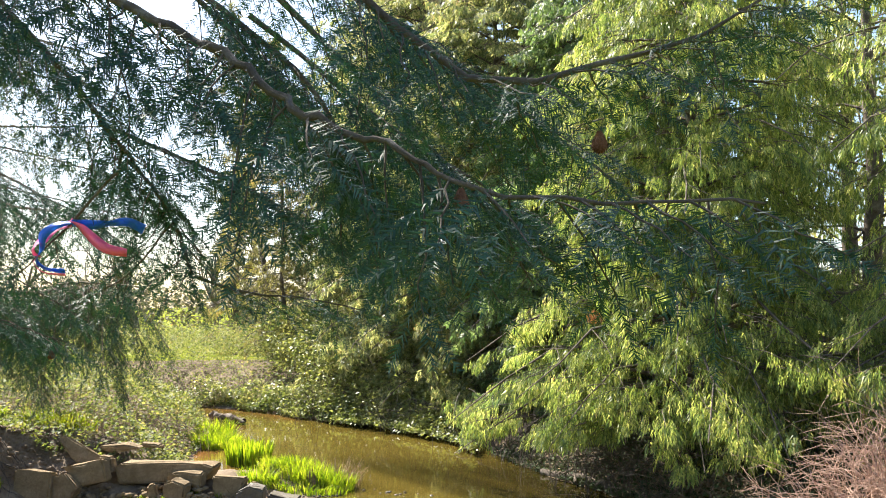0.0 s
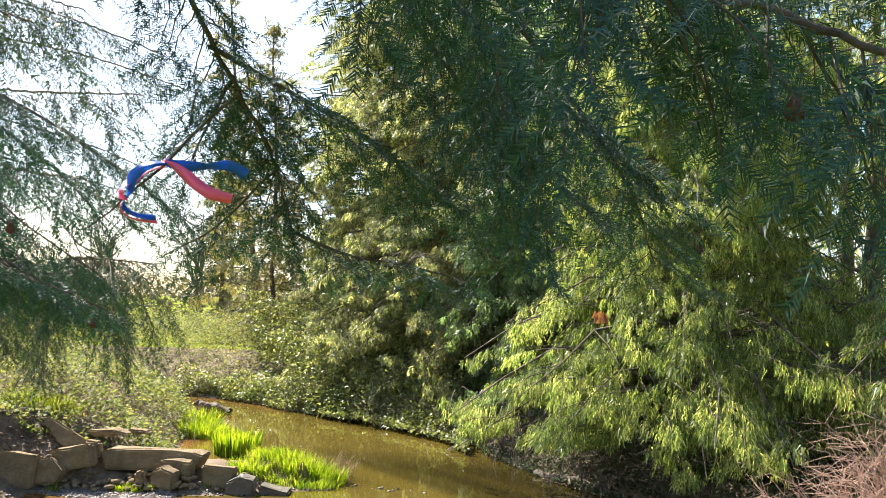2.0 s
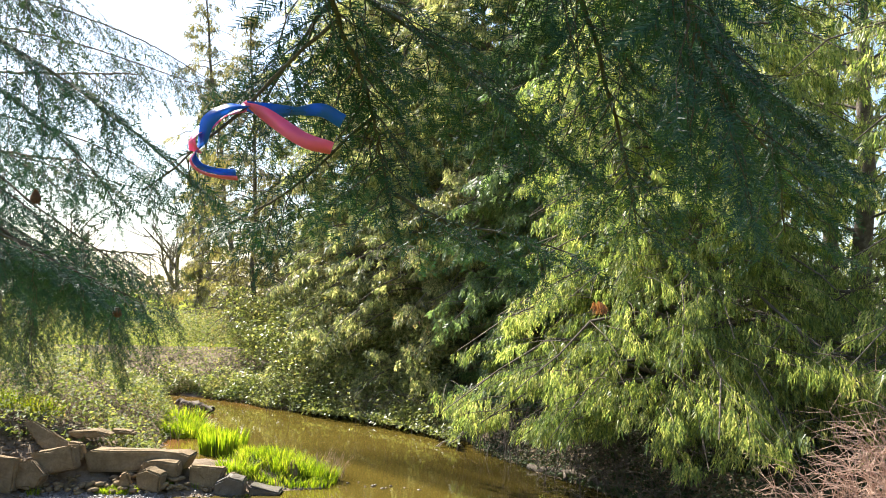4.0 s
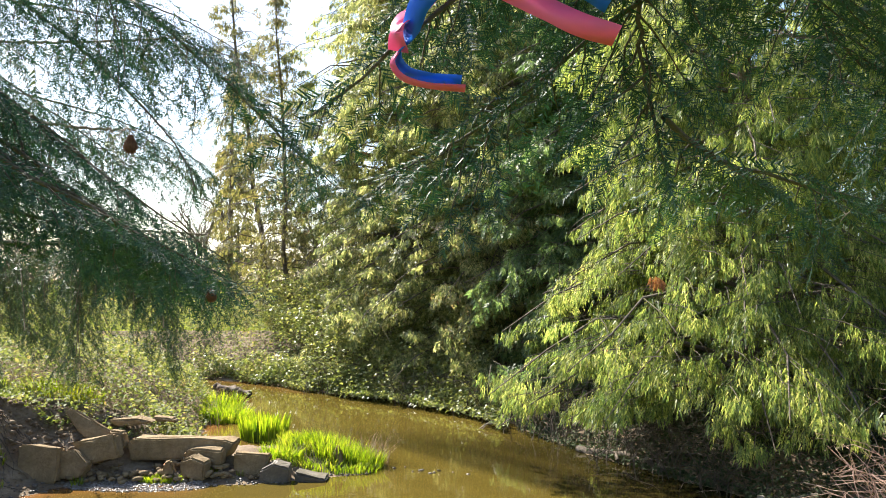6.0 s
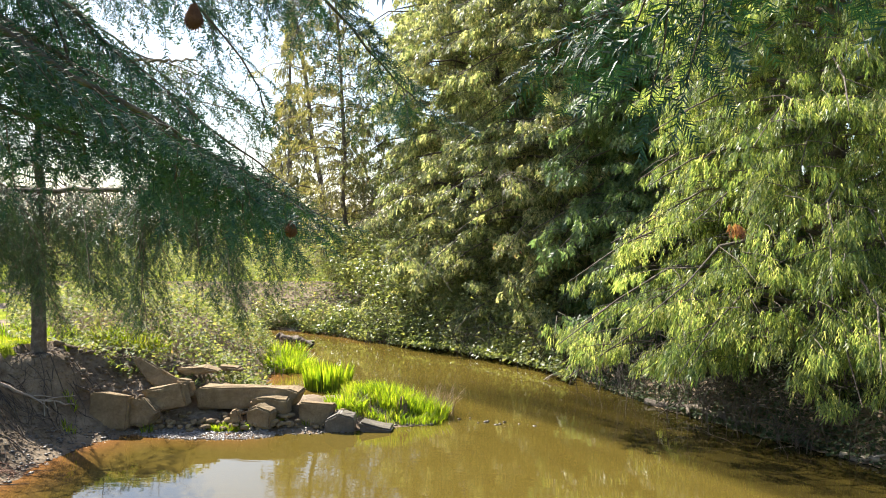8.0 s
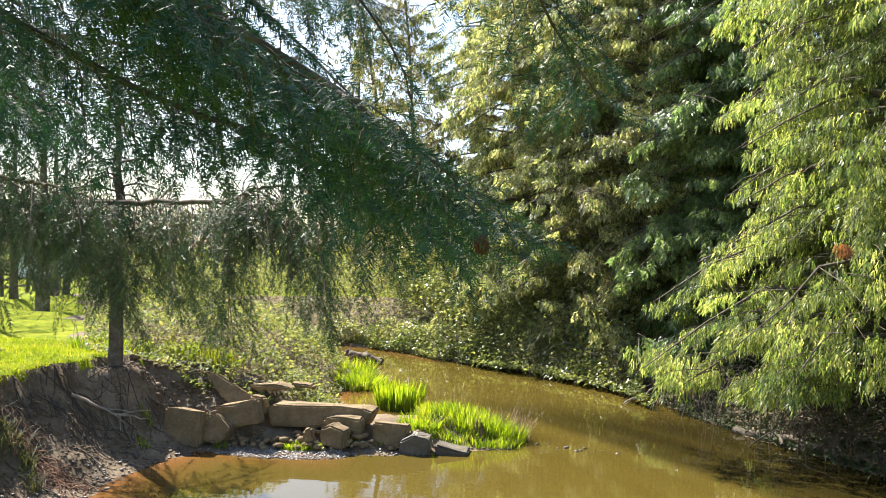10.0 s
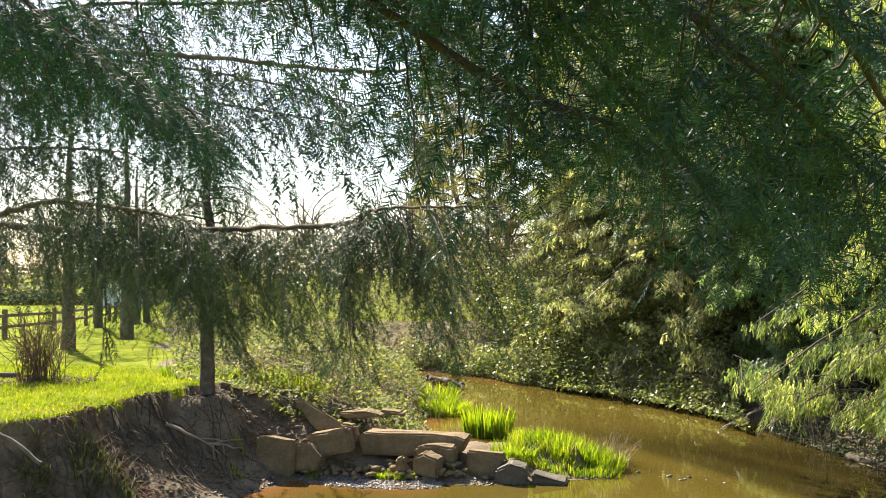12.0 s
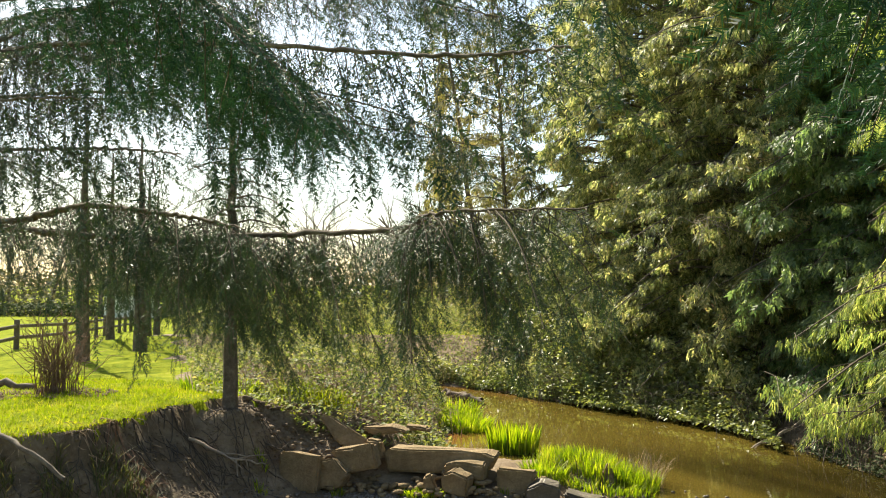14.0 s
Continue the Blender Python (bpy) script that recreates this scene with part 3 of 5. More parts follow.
# (spine, stem radius, twig reach, gap, droop)
NEAR_BOUGHS = [
    ([(-4.7, 1.2, 5.6), (-2.0, 1.35, 5.0), (-0.7, 1.25, 4.36), (-0.26, 1.2, 4.09), (-0.08, 1.14, 3.99), (0.055, 1.05, 3.88), (0.157, 1.04, 3.845), (0.294, 0.97, 3.77), (0.62, 1.03, 3.765)], 0.011, 0.30, 0.022, 0.5, 0.55),
    ([(0.0, 1.42, 4.25), (0.264, 1.35, 4.01), (0.475, 1.35, 4.03), (0.651, 1.36, 4.09), (0.85, 1.4, 4.2)], 0.008, 0.24, 0.028, 0.4, 0.1),
    ([(-4.7, 1.2, 5.8), (-2.2, 1.6, 5.1), (-1.1, 1.8, 4.62), (-0.76, 1.9, 4.28), (-0.61, 2.18, 4.02), (-0.545, 2.34, 3.86), (-0.52, 2.4, 3.72)], 0.012, 0.3, 0.02, 0.4, 0.55),
    ([(-0.61, 2.17, 4.02), (-0.70, 2.19, 3.94), (-0.784, 2.217, 3.86), (-0.85, 2.24, 3.81), (-0.908, 2.264, 3.766), (-1.0, 2.3, 3.7)], 0.004, 0.12, 0.04, 0.3, 0.6),
    ([(-0.5, 1.8, 4.45), (-0.15, 1.88, 4.2), (-0.04, 1.9, 4.07), (-0.038, 1.9, 3.97), (0.022, 1.95, 3.87), (0.15, 2.05, 3.78)], 0.008, 0.28, 0.026, 0.4, 0.2),
    ([(-0.4, 1.6, 4.5), (0.1, 1.75, 4.25), (0.4, 1.9, 4.08), (0.65, 2.05, 3.93)], 0.008, 0.3, 0.028, 0.4, 0.15),
    ([(-0.3, 2.15, 4.4), (0.05, 2.35, 4.15), (0.3, 2.45, 4.0), (0.5, 2.6, 3.9)], 0.008, 0.28, 0.03, 0.4, 0.15),
    ([(-0.5, 2.0, 4.5), (-0.15, 2.3, 4.15), (0.0, 2.5, 3.9), (0.1, 2.7, 3.7)], 0.008, 0.3, 0.024, 0.4, 0.1),
    ([(-0.2, 2.0, 4.4), (0.15, 2.3, 4.1), (0.35, 2.5, 3.9), (0.5, 2.75, 3.7)], 0.008, 0.3, 0.024, 0.4, 0.1),
    ([(-0.66, 2.08, 4.1), (-0.45, 2.25, 4.02), (-0.28, 2.42, 3.93), (-0.12, 2.55, 3.84)], 0.006, 0.22, 0.02, 0.4, 0.1),
    ([(-0.62, 2.15, 4.05), (-0.75, 2.4, 3.98), (-0.85, 2.6, 3.88)], 0.005, 0.2, 0.022, 0.4, 0.1),
    ([(-0.5, 2.38, 3.72), (-0.38, 2.5, 3.68), (-0.22, 2.62, 3.66), (-0.05, 2.7, 3.62)], 0.005, 0.2, 0.03, 0.3, 0.1),
    ([(-0.55, 2.33, 3.87), (-0.66, 2.45, 3.8), (-0.78, 2.55, 3.72), (-0.9, 2.6, 3.66)], 0.004, 0.18, 0.03, 0.3, 0.2),
    ([(-4.7, 1.2, 5.7), (-3.3, 2.2, 4.8), (-2.5, 2.8, 4.15), (-1.95, 3.1, 3.83), (-1.64, 3.3, 3.62), (-1.42, 3.55, 3.48)], 0.015, 0.28, 0.022, 0.4, 0.42),
    ([(-2.8, 2.5, 4.35), (-2.4, 3.0, 3.95), (-2.05, 3.3, 3.7), (-1.7, 3.6, 3.56), (-1.5, 3.8, 3.46)], 0.010, 0.26, 0.026, 0.4, 0.05),
    ([(-2.8, 2.35, 4.4), (-2.1, 2.8, 3.98), (-1.75, 3.0, 3.72), (-1.6, 3.15, 3.62), (-1.48, 3.35, 3.53)], 0.010, 0.28, 0.026, 0.35, 0.2),
    ([(-2.5, 2.85, 4.2), (-2.05, 3.25, 3.9), (-1.85, 3.55, 3.72), (-1.68, 3.85, 3.56)], 0.010, 0.28, 0.026, 0.35, 0.05),
    ([(-2.9, 2.3, 4.7), (-2.3, 2.9, 4.3), (-1.95, 3.3, 3.95), (-1.7, 3.6, 3.7)], 0.008, 0.24, 0.032, 0.5, 0.1),
    ([(-2.4, 3.2, 4.3), (-2.1, 3.7, 4.0), (-1.85, 4.0, 3.75), (-1.6, 4.2, 3.55)], 0.007, 0.22, 0.034, 0.5, 0.05),
    ([(-4.7, 1.2, 5.4), (-3.95, 2.8, 4.85), (-3.5, 3.9, 4.3), (-3.25, 4.45, 4.0), (-3.1, 4.8, 3.86)], 0.014, 0.5, 0.025, 0.6, 0.55),
    ([(-4.2, 2.4, 5.0), (-3.9, 3.9, 4.5), (-3.6, 4.9, 4.15), (-3.35, 5.4, 3.98)], 0.010, 0.5, 0.03, 0.6, 0.35),
    ([(-3.9, 3.3, 4.7), (-3.6, 4.3, 4.4), (-3.45, 5.0, 4.1), (-3.35, 5.3, 3.9)], 0.010, 0.46, 0.032, 0.6, 0.3),
    ([(-2.25, 2.9, 4.3), (-2.05, 3.4, 4.05), (-1.95, 3.46, 3.78), (-1.93, 3.48, 3.6)], 0.005, 0.16, 0.03, 0.3, 0.15),
    ([(-2.1, 3.1, 4.35), (-1.9, 3.8, 4.15), (-1.75, 4.1, 3.95), (-1.7, 4.2, 3.8)], 0.005, 0.2, 0.034, 0.4, 0.1),
    ([(-1.8, 2.8, 4.3), (-1.5, 3.5, 4.1), (-1.3, 4.0, 3.9), (-1.2, 4.3, 3.82)], 0.006, 0.26, 0.032, 0.4, 0.1),
    ([(-2.5, 3.1, 4.4), (-2.45, 4.0, 4.25), (-2.35, 4.7, 4.1), (-2.3, 5.2, 4.0)], 0.006, 0.2, 0.05, 0.5, 0.1),
]
for k, (spine, r0, reach, gap, droop, start) in enumerate(NEAR_BOUGHS):
    g = np.random.default_rng(200 + k)
    Bough().grow(g, spine, r0, 0.002, gap * 1.1, reach, 0.022, 0.135, droop, start, hang=0.12).build(fir, FIR_NEAR, g)
# unseen upper boughs that fill out the tree and darken the near ones
for k in range(12):
    g = np.random.default_rng(240 + k)
    h, az = 6.4 + 0.36 * k, k * 2.399
    out = (2.9 - 0.16 * k) * g.uniform(0.85, 1.1)
    c = np.array([math.cos(az), math.sin(az), 0])
    a = np.array([-4.7, 1.2, h])
    Bough().grow(g, [a, a + c * out * 0.5 + UP * 0.1, a + c * out - UP * 0.25 * out], 0.03, 0.006, 0.08, 0.7, 0.09, 0.22, 0.4, 0.12).build(fir, FIR_FAR, g)
# unseen boughs over the water, added above the view to shade those below
for k in range(20):
    g = np.random.default_rng(270 + k)
    h, az = 6.1 + 0.13 * k, math.radians(-15 + 90 * ((k * 0.618) % 1))
    out = g.uniform(3.4, 5.6)
    c = np.array([math.cos(az), math.sin(az), 0])
    a = np.array([-4.7, 1.2, h])
    Bough().grow(g, [a, a + c * out * 0.5 + UP * 0.15, a + c * out - UP * 0.1 * out], 0.035, 0.006, 0.075, 0.8, 0.085, 0.24, 0.25, 0.12).build(fir, FIR_FAR, g)
for p, s in [((0.473, 1.336, 3.91), 0.022), ((-1.409, 2.754, 3.74), 0.022), ((-1.45, 3.5, 3.44), 0.024), ((0.25, 1.2, 3.8), 0.02)]:
    fir_cone(fir, p, s)


def hanging_fir(name, place, tall, r, seed, limbs, label, extra=(), reach=4.0, low=2.2, hang=0.75, gap=0.11, twig=0.8, density=0.085, templates=None, sparse=1.0, side=()):
    """A fir whose side twigs hang in curtains from long level limbs."""
    g = np.random.default_rng(seed)
    tree = fir_trunk(name, place, tall, r, g, label)
    z0 = float(height(*place))
    spines = [(s, 0.05 if s[-1][2] < 4.0 else 0.026, gap * (1.0 if s[-1][2] < 4.0 else 0.92)) for s in extra]
    for i in range(limbs):
        h = low + (tall * 0.86 - low) * (i + g.uniform()) / limbs
        az = i * 2.399 + g.normal(0, 0.25)
        out = reach * (1 - 0.75 * (h - low) / (tall - low)) * g.uniform(0.7, 1.1)
        c = np.array([math.cos(az), math.sin(az), 0])
        a = np.array([place[0], place[1], z0 + h])
        spines.append(([a, a + c * out * 0.35 + UP * 0.05 * out, a + c * out * 0.7 - UP * 0.04 * out, a + c * out - UP * 0.22 * out], 0.02, gap * sparse))
    for s in side:
        Bough().grow(g, s, 0.006, 0.003, 0.055, 0.42, 0.034, 0.14, 0.7, 0.05, hang=0.5, bare=0.1, taper=0.55, tufts=0.3, rake=(0.3, 1.0)).build(tree, FIR_MID, g, FIR_LIGHT, BARK)
    for k, (s, r0, gp) in enumerate(spines):
        Bough().grow(g, s, r0, 0.006, gp, twig, density, 0.135, 0.5, 0.18 if extra else 0.04, hang=hang, bare=0.25, taper=0.4, tufts=0.32, naked=(0.3 if k < 2 else 0.42) if k < len(extra) else 0.0, rake=(0.15, 0.85) if extra else (0.0, 0.45)).build(tree, templates or (FIR_HIGH if s[-1][2] > 4.2 else FIR_MID), g, FIR_LIGHT, BARK)
    return tree


E0 = (-12.2, 12.8)
E_LIMBS = [
    [(-12.2, 12.8, 4.5), (-9.46, 11.0, 4.02), (-6.92, 10.2, 3.80), (-5.6, 9.6, 3.80), (-3.98, 8.6, 3.77), (-3.6, 8.2, 3.85), (-2.5, 7.35, 3.80)],
    [(-12.2, 12.8, 4.7), (-9.04, 10.5, 4.06), (-7.63, 10.0, 4.14), (-6.6, 9.5, 4.02), (-5.9, 9.2, 3.92), (-5.3, 8.8, 3.8)],
    [(-12.2, 12.8, 7.4), (-8.0, 12.4, 7.3), (-5.4, 12.0, 6.9), (-3.1, 11.6, 6.15)],
    [(-12.2, 12.8, 6.2), (-8.0, 9.2, 5.5), (-5.6, 7.4, 4.95), (-4.2, 6.7, 4.65), (-3.1, 6.13, 4.38), (-2.5, 5.8, 4.29)],
    [(-12.2, 12.8, 5.4), (-8.2, 9.5, 4.66), (-6.6, 8.8, 4.5), (-5.6, 8.3, 4.35)],
    [(-12.2, 12.8, 6.0), (-8.4, 11.6, 5.7), (-5.8, 10.9, 5.2), (-3.7, 10.5, 4.7)],
    [(-12.2, 12.8, 8.0), (-8.2, 9.6, 7.2), (-5.6, 7.8, 6.2), (-4.2, 7.1, 5.5)],
    [(-12.2, 12.8, 5.2), (-9.2, 9.4, 4.9), (-6.95, 8.0, 4.75), (-5.65, 7.5, 4.6)],
    [(-12.2, 12.8, 6.6), (-8.6, 10.2, 6.2), (-6.4, 8.6, 5.6), (-5.0, 7.8, 5.1)],
    [(-12.2, 12.8, 8.6), (-8.0, 13.4, 8.3), (-5.2, 13.8, 7.6), (-3.6, 14.0, 6.8)],
    [(-12.2, 12.8, 8.4), (-8.0, 10.0, 7.6), (-4.6, 7.8, 6.4), (-3.2, 7.2, 5.9)],
    [(-12.2, 12.8, 6.4), (-7.5, 9.6, 6.0), (-4.5, 8.0, 5.4), (-2.6, 7.0, 5.15)],
    [(-12.2, 12.8, 7.2), (-7.0, 8.4, 6.6), (-4.0, 6.4, 5.7), (-2.9, 5.9, 5.35)],
    [(-12.2, 12.8, 6.8), (-8.2, 13.4, 6.4), (-5.6, 13.7, 5.8), (-4.2, 13.8, 5.1)],
]
# side limbs that droop from the two low main limbs, raked outward
E_SIDE = []
side_rng = np.random.default_rng(318)
for low_limb, count, first in ((E_LIMBS[0], 42, 0.3), (E_LIMBS[1], 14, 0.35)):
    line = smooth_line(low_limb, 60)
    for k in range(count):
        i = int((first + (0.97 - first) * (k + side_rng.uniform(0, 1)) / count) * 58)
        d = line[i + 1] - line[i]
        d /= np.linalg.norm(d)
        lat = np.array([-d[1], d[0], 0]) * (1 if k % 2 else -1) * side_rng.uniform(0.15, 0.6)
        ln = side_rng.uniform(0.35, 1.5) if i < 42 else side_rng.uniform(0.3, 1.0)
        go = d * side_rng.uniform(0.6, 1.2) + lat
        E_SIDE.append([line[i], line[i] + go * ln * 0.5 - UP * 0.28 * ln, line[i] + go * ln * 0.95 - UP * ln * side_rng.uniform(0.7, 1.0)])
hanging_fir("fir_tree", E0, 15.0, 0.3, 311, 14, "large fir with long level limbs and hanging needled twigs", E_LIMBS, 4.2, 3.2, gap=0.033, twig=0.9, density=0.044, sparse=3.0, hang=0.6, side=E_SIDE)
hanging_fir("fir_tree", (-8.55, 15.1), 5.2, 0.125, 312, 40, "slim fir with drooping twigs at the crumbling bank edge", (), 1.8, 1.35, gap=0.055, twig=0.7, density=0.065, hang=0.55)


# ---- trees on the lawn ----
def bare_tree(name, place, tall, r, seed, label, levels=4, spread=0.5, first=0.3, mat=None, z=None):
    """A leafless tree: forking limbs down to fine twigs."""
    g = np.random.default_rng(seed)
    tree = new(name)
    z0 = float(height(*place)) - 0.05 if z is None else z
    heap = Heap()

    def limb(a, d, ln, rad, level):
        n = 5
        pts = [np.array(a)]
        for _ in range(n - 1):
            d = d + g.normal(0, 0.14, 3) + UP * 0.05
            d = d / np.linalg.norm(d)
            pts.append(pts[-1] + d * ln / (n - 1))
        heap.add(*tube(pts, np.linspace(rad, rad * 0.55, n), 7 if level == 0 else 4 if level < 3 else 3))
        if level < levels:
            for k in range(7 if level == 0 else 4 if level < 3 else 3):
                i = g.integers(int(n * first) + 1 if level == 0 else 1, n)
                side = g.normal(0, 1, 3)
                side -= d * side.dot(d)
                e = d * (1 - spread) + spread * 1.3 * side / np.linalg.norm(side) + UP * 0.15
                limb(pts[i], e / np.linalg.norm(e), ln * g.uniform(0.45, 0.7), rad * 0.42, level + 1)

    limb((place[0], place[1], z0), np.array([0, 0, 1.0]), tall * 0.6, r, 0)
    obj("trunk", heap.mesh("trunk", mat or BARK, True), tree)
    return tagged(tree, label, "tree")


for k, (p, r) in enumerate([((-16.33, 22.20), 0.19), ((-20.99, 30.37), 0.17), ((-17.45, 26.68), 0.22), ((-22.16, 34.70), 0.2), ((-24.07, 38.66), 0.18)]):
    hanging_fir("lawn_tree", p, 7.0, r, 330 + k, 16, "straight-trunked conifer with thin hanging foliage on the mown lawn", (), 2.8, 2.2, gap=0.085, twig=1.1, density=0.1, templates=FIR_FAR)
for k, (x, y, tall) in enumerate([(-13, 52, 9), (-17, 60, 10), (-22, 58, 9), (-10, 60, 10), (-28, 75, 12), (-42, 66, 12), (-50, 72, 11), (-36, 80, 12), (-60, 78, 13), (-24, 84, 12), (-33, 70, 9), (-46, 88, 13), (-70, 84, 13)]):
    bare_tree("bare_tree", (x, y), tall, 0.22, 350 + k, "leafless grey-brown tree in the distance", 4 if k < 4 else 3, 0.45)


# ---- leaf cover ----
def leaf_cover(name, label, category, points, size, mat, seed, tall=1.6):
    """Small folded leaves at the given points, joined."""
    g = np.random.default_rng(seed)
    n = len(points)
    v0 = np.array([(0, 0, 0), (0.5, 0.32, 0.1), (1, 0, -0.08), (0.5, -0.32, 0.1)])
    f0 = np.array([(0, 1, 2), (0, 2, 3)])
    d = g.normal(0, 1, (n, 3))
    d[:, 2] = d[:, 2] * 0.5 - 0.15
    mats = frames_of(d, UP * tall + g.normal(0, 0.8, (n, 3))) * (size * g.uniform(0.6, 1.4, n))[:, None, None]
    heap = Heap()
    heap.spread(v0, f0, mats, points)
    return tagged(obj(name, heap.mesh(name, mat)), label, category, kind="stuff")


IVY = leaf_material("ivy_leaf", [(0.1, (0.06, 0.09, 0.035)), (0.45, (0.15, 0.18, 0.075)), (0.75, (0.27, 0.28, 0.13)), (0.92, (0.36, 0.32, 0.19)), (0.99, (0.3, 0.17, 0.12))], 0.38, 0.36, patch=0.9)
BRAMBLE = leaf_material("bramble_leaf", [(0.1, (0.05, 0.07, 0.025)), (0.4, (0.12, 0.15, 0.055)), (0.65, (0.2, 0.22, 0.09)), (0.85, (0.29, 0.25, 0.14)), (0.97, (0.26, 0.15, 0.1))], 0.38, 0.65, patch=1.6)
FAR_WOOD = leaf_material("distant_wood", [(0.1, (0.05, 0.055, 0.035)), (0.5, (0.11, 0.105, 0.075)), (0.9, (0.19, 0.17, 0.13))], 0.2, 0.8, patch=0.15)
HEDGE = leaf_material("hedge_leaf", [(0.1, (0.02, 0.035, 0.016)), (0.6, (0.05, 0.07, 0.03)), (0.9, (0.1, 0.105, 0.055))], 0.1, 0.85, patch=0.3)
DRY = rough_surface("dry_stem", [(0.2, (0.16, 0.1, 0.065)), (0.55, (0.32, 0.23, 0.16)), (0.85, (0.5, 0.4, 0.31))], 8.0, 0.8, 0.3)


def scatter(g, n, xr, yr, keep, up):
    """Points above the ground where keep(x, y, d) holds; up(x, y, u): height over the ground."""
    x, y = g.uniform(*xr, n), g.uniform(*yr, n)
    d = shore_distance(x, y)
    k = keep(x, y, d)
    x, y = x[k], y[k]
    return np.stack([x, y, height(x, y) + up(x, y, g.uniform(0, 1, len(x)))], -1)


g = np.random.default_rng(71)
def mound(x, y):
    """Height of the bramble tangle: knee-high by the lawn, shoulder-high along the creek."""
    edge = x + 9.9 + 0.6 * np.clip(y - 16.5, 0, 60)
    return (0.15 + 0.55 * step(0, 3.0, edge) * step(16.2, 18.5, y) + 0.6 * step(29.5, 32.0, y)) * (1 + 0.45 * wobble(x, y, 0.9, 0.7) + 0.25 * wobble(x, y, 2.6, 1.9))


leaf_cover("bramble_thicket", "low tangled bramble and ivy leaves covering the creek bank", "bramble",
           scatter(g, 190000, (-26, -5.5), (16.2, 44), lambda x, y, d: (d > 0.0) & (x < -5.5) & (x > -9.9 - 0.6 * (y - 16.5)) & (g.uniform(0, 1, x.shape) < np.clip(1.3 - (y - 16) / 40, 0.3, 1)), lambda x, y, u: np.maximum(0.05, mound(x, y)) * step(-0.3, 0.6, shore_distance(x, y)) * u ** 0.5 + 0.02), 0.085, BRAMBLE, 72)
leaf_cover("ivy_thicket", "pale green ivy and bramble leaves under the conifers", "ivy",
           scatter(g, 430000, (-14, 4), (17, 46), lambda x, y, d: (d > -0.7) & (d < 2.6) & (x < 0.7) & (x + 0.62 * (y - 24) > -2.6),
                   lambda x, y, u: (0.15 + (2.3 + 0.7 * wobble(x, y, 1.1, 2.0)) * step(-0.7, 0.8, shore_distance(x, y))) * u ** 0.5 + 0.08 - np.minimum(height(x, y), 0)), 0.1, IVY, 73)
leaf_cover("ivy_thicket", "trailing ivy and bramble leaves overhanging the far water's edge", "ivy",
           scatter(g, 300000, (-12, 3.4), (16.5, 32), lambda x, y, d: (d > -0.3 + 0.35 * wobble(x, y, 1.9, 2.2)) & (d < 0.5) & (0.73 * x + 0.683 * y > 12.9) & (x < 0.3),
                   lambda x, y, u: 0.06 + (0.75 + 0.4 * wobble(x, y, 1.7, 0.6)) * step(-0.75, 0.1, shore_distance(x, y)) * u - np.minimum(height(x, y), 0)), 0.095, IVY, 77)
leaf_cover("ivy_thicket", "dark green low ivy and fern leaves on the shaded bank", "ivy",
           scatter(g, 90000, (1, 12), (8.6, 21), lambda x, y, d: (d > -0.1) & (d < 3.5) & (y > 9.6), lambda x, y, u: (0.12 + 0.4 * step(-0.1, 1.2, shore_distance(x, y)) * (1 + wobble(x, y, 1.3, 1.0))) * u), 0.085, HEDGE, 76)
leaf_cover("far_hedge", "dark evergreen hedge closing the far side of the lawn", "hedge",
           scatter(g, 340000, (-110, 10), (48, 95), lambda x, y, d: (np.abs(y - 74 - 0.1 * (x + 30)) < 1.6), lambda x, y, u: (0.9 + 0.4 * wobble(x, y, 0.12, 1.0)) * u), 0.3, HEDGE, 74)
leaf_cover("far_woods", "distant mixed woods rising behind the creek", "woods",
           scatter(g, 100000, (-130, 60), (60, 110), lambda x, y, d: (np.abs(y - 88 - 0.1 * x) < 8), lambda x, y, u: (4.6 + 2.2 * wobble(x, y, 0.1, 2.0)) * u ** 0.8), 0.5, FAR_WOOD, 75)


# ---- grass ----
def blades(g, points, tall, wide, bend=0.5, lean=None):
    """Curved grass blades, three pieces each."""
    n = len(points)
    az = g.uniform(0, 2 * np.pi, n)
    out = np.stack([np.cos(az), np.sin(az), 0 * az], -1) * (bend * g.uniform(0.2, 1.2, n))[:, None]
    if lean is not None:
        out = out + lean
    side = np.stack([-np.sin(az), np.cos(az), 0 * az], -1)
    h = (tall * g.uniform(0.5, 1.15, n))[:, None]
    rows = []
    for s, w in ((0, 1.0), (0.4, 0.9), (0.75, 0.6), (1.0, 0.05)):
        c = points + h * (UP * (s - 0.18 * s * s) + out * s * s)
        rows += [c - side * wide * w, c + side * wide * w]
    v = np.stack(rows, 1).reshape(-1, 3)
    f0 = np.array([(0, 1, 3, 2), (2, 3, 5, 4), (4, 5, 7, 6)])
    f = (f0[None] + (np.arange(n) * 8)[:, None, None]).reshape(-1, 4)
    return v, f


def grass_clump(name, label, c, rx, ry, n, tall, wide, seed, mat, bend=0.45, flare=0.35):
    g = np.random.default_rng(seed)
    r, a = np.sqrt(g.uniform(0, 1, n)), g.uniform(0, 2 * np.pi, n)
    p = np.stack([c[0] + rx * r * np.cos(a), c[1] + ry * r * np.sin(a)], -1)
    z = np.maximum(height(p[:, 0], p[:, 1]), -0.06)
    pts = np.concatenate([p, z[:, None]], 1)
    lean = np.concatenate([(p - np.array(c)) / max(rx, ry) * flare, np.zeros((n, 1))], 1)
    heap = Heap()
    heap.add(*blades(g, pts, tall, wide, bend, lean))
    return tagged(obj(name, heap.mesh(name, mat)), label, "grass", "grass clumps in the creek")


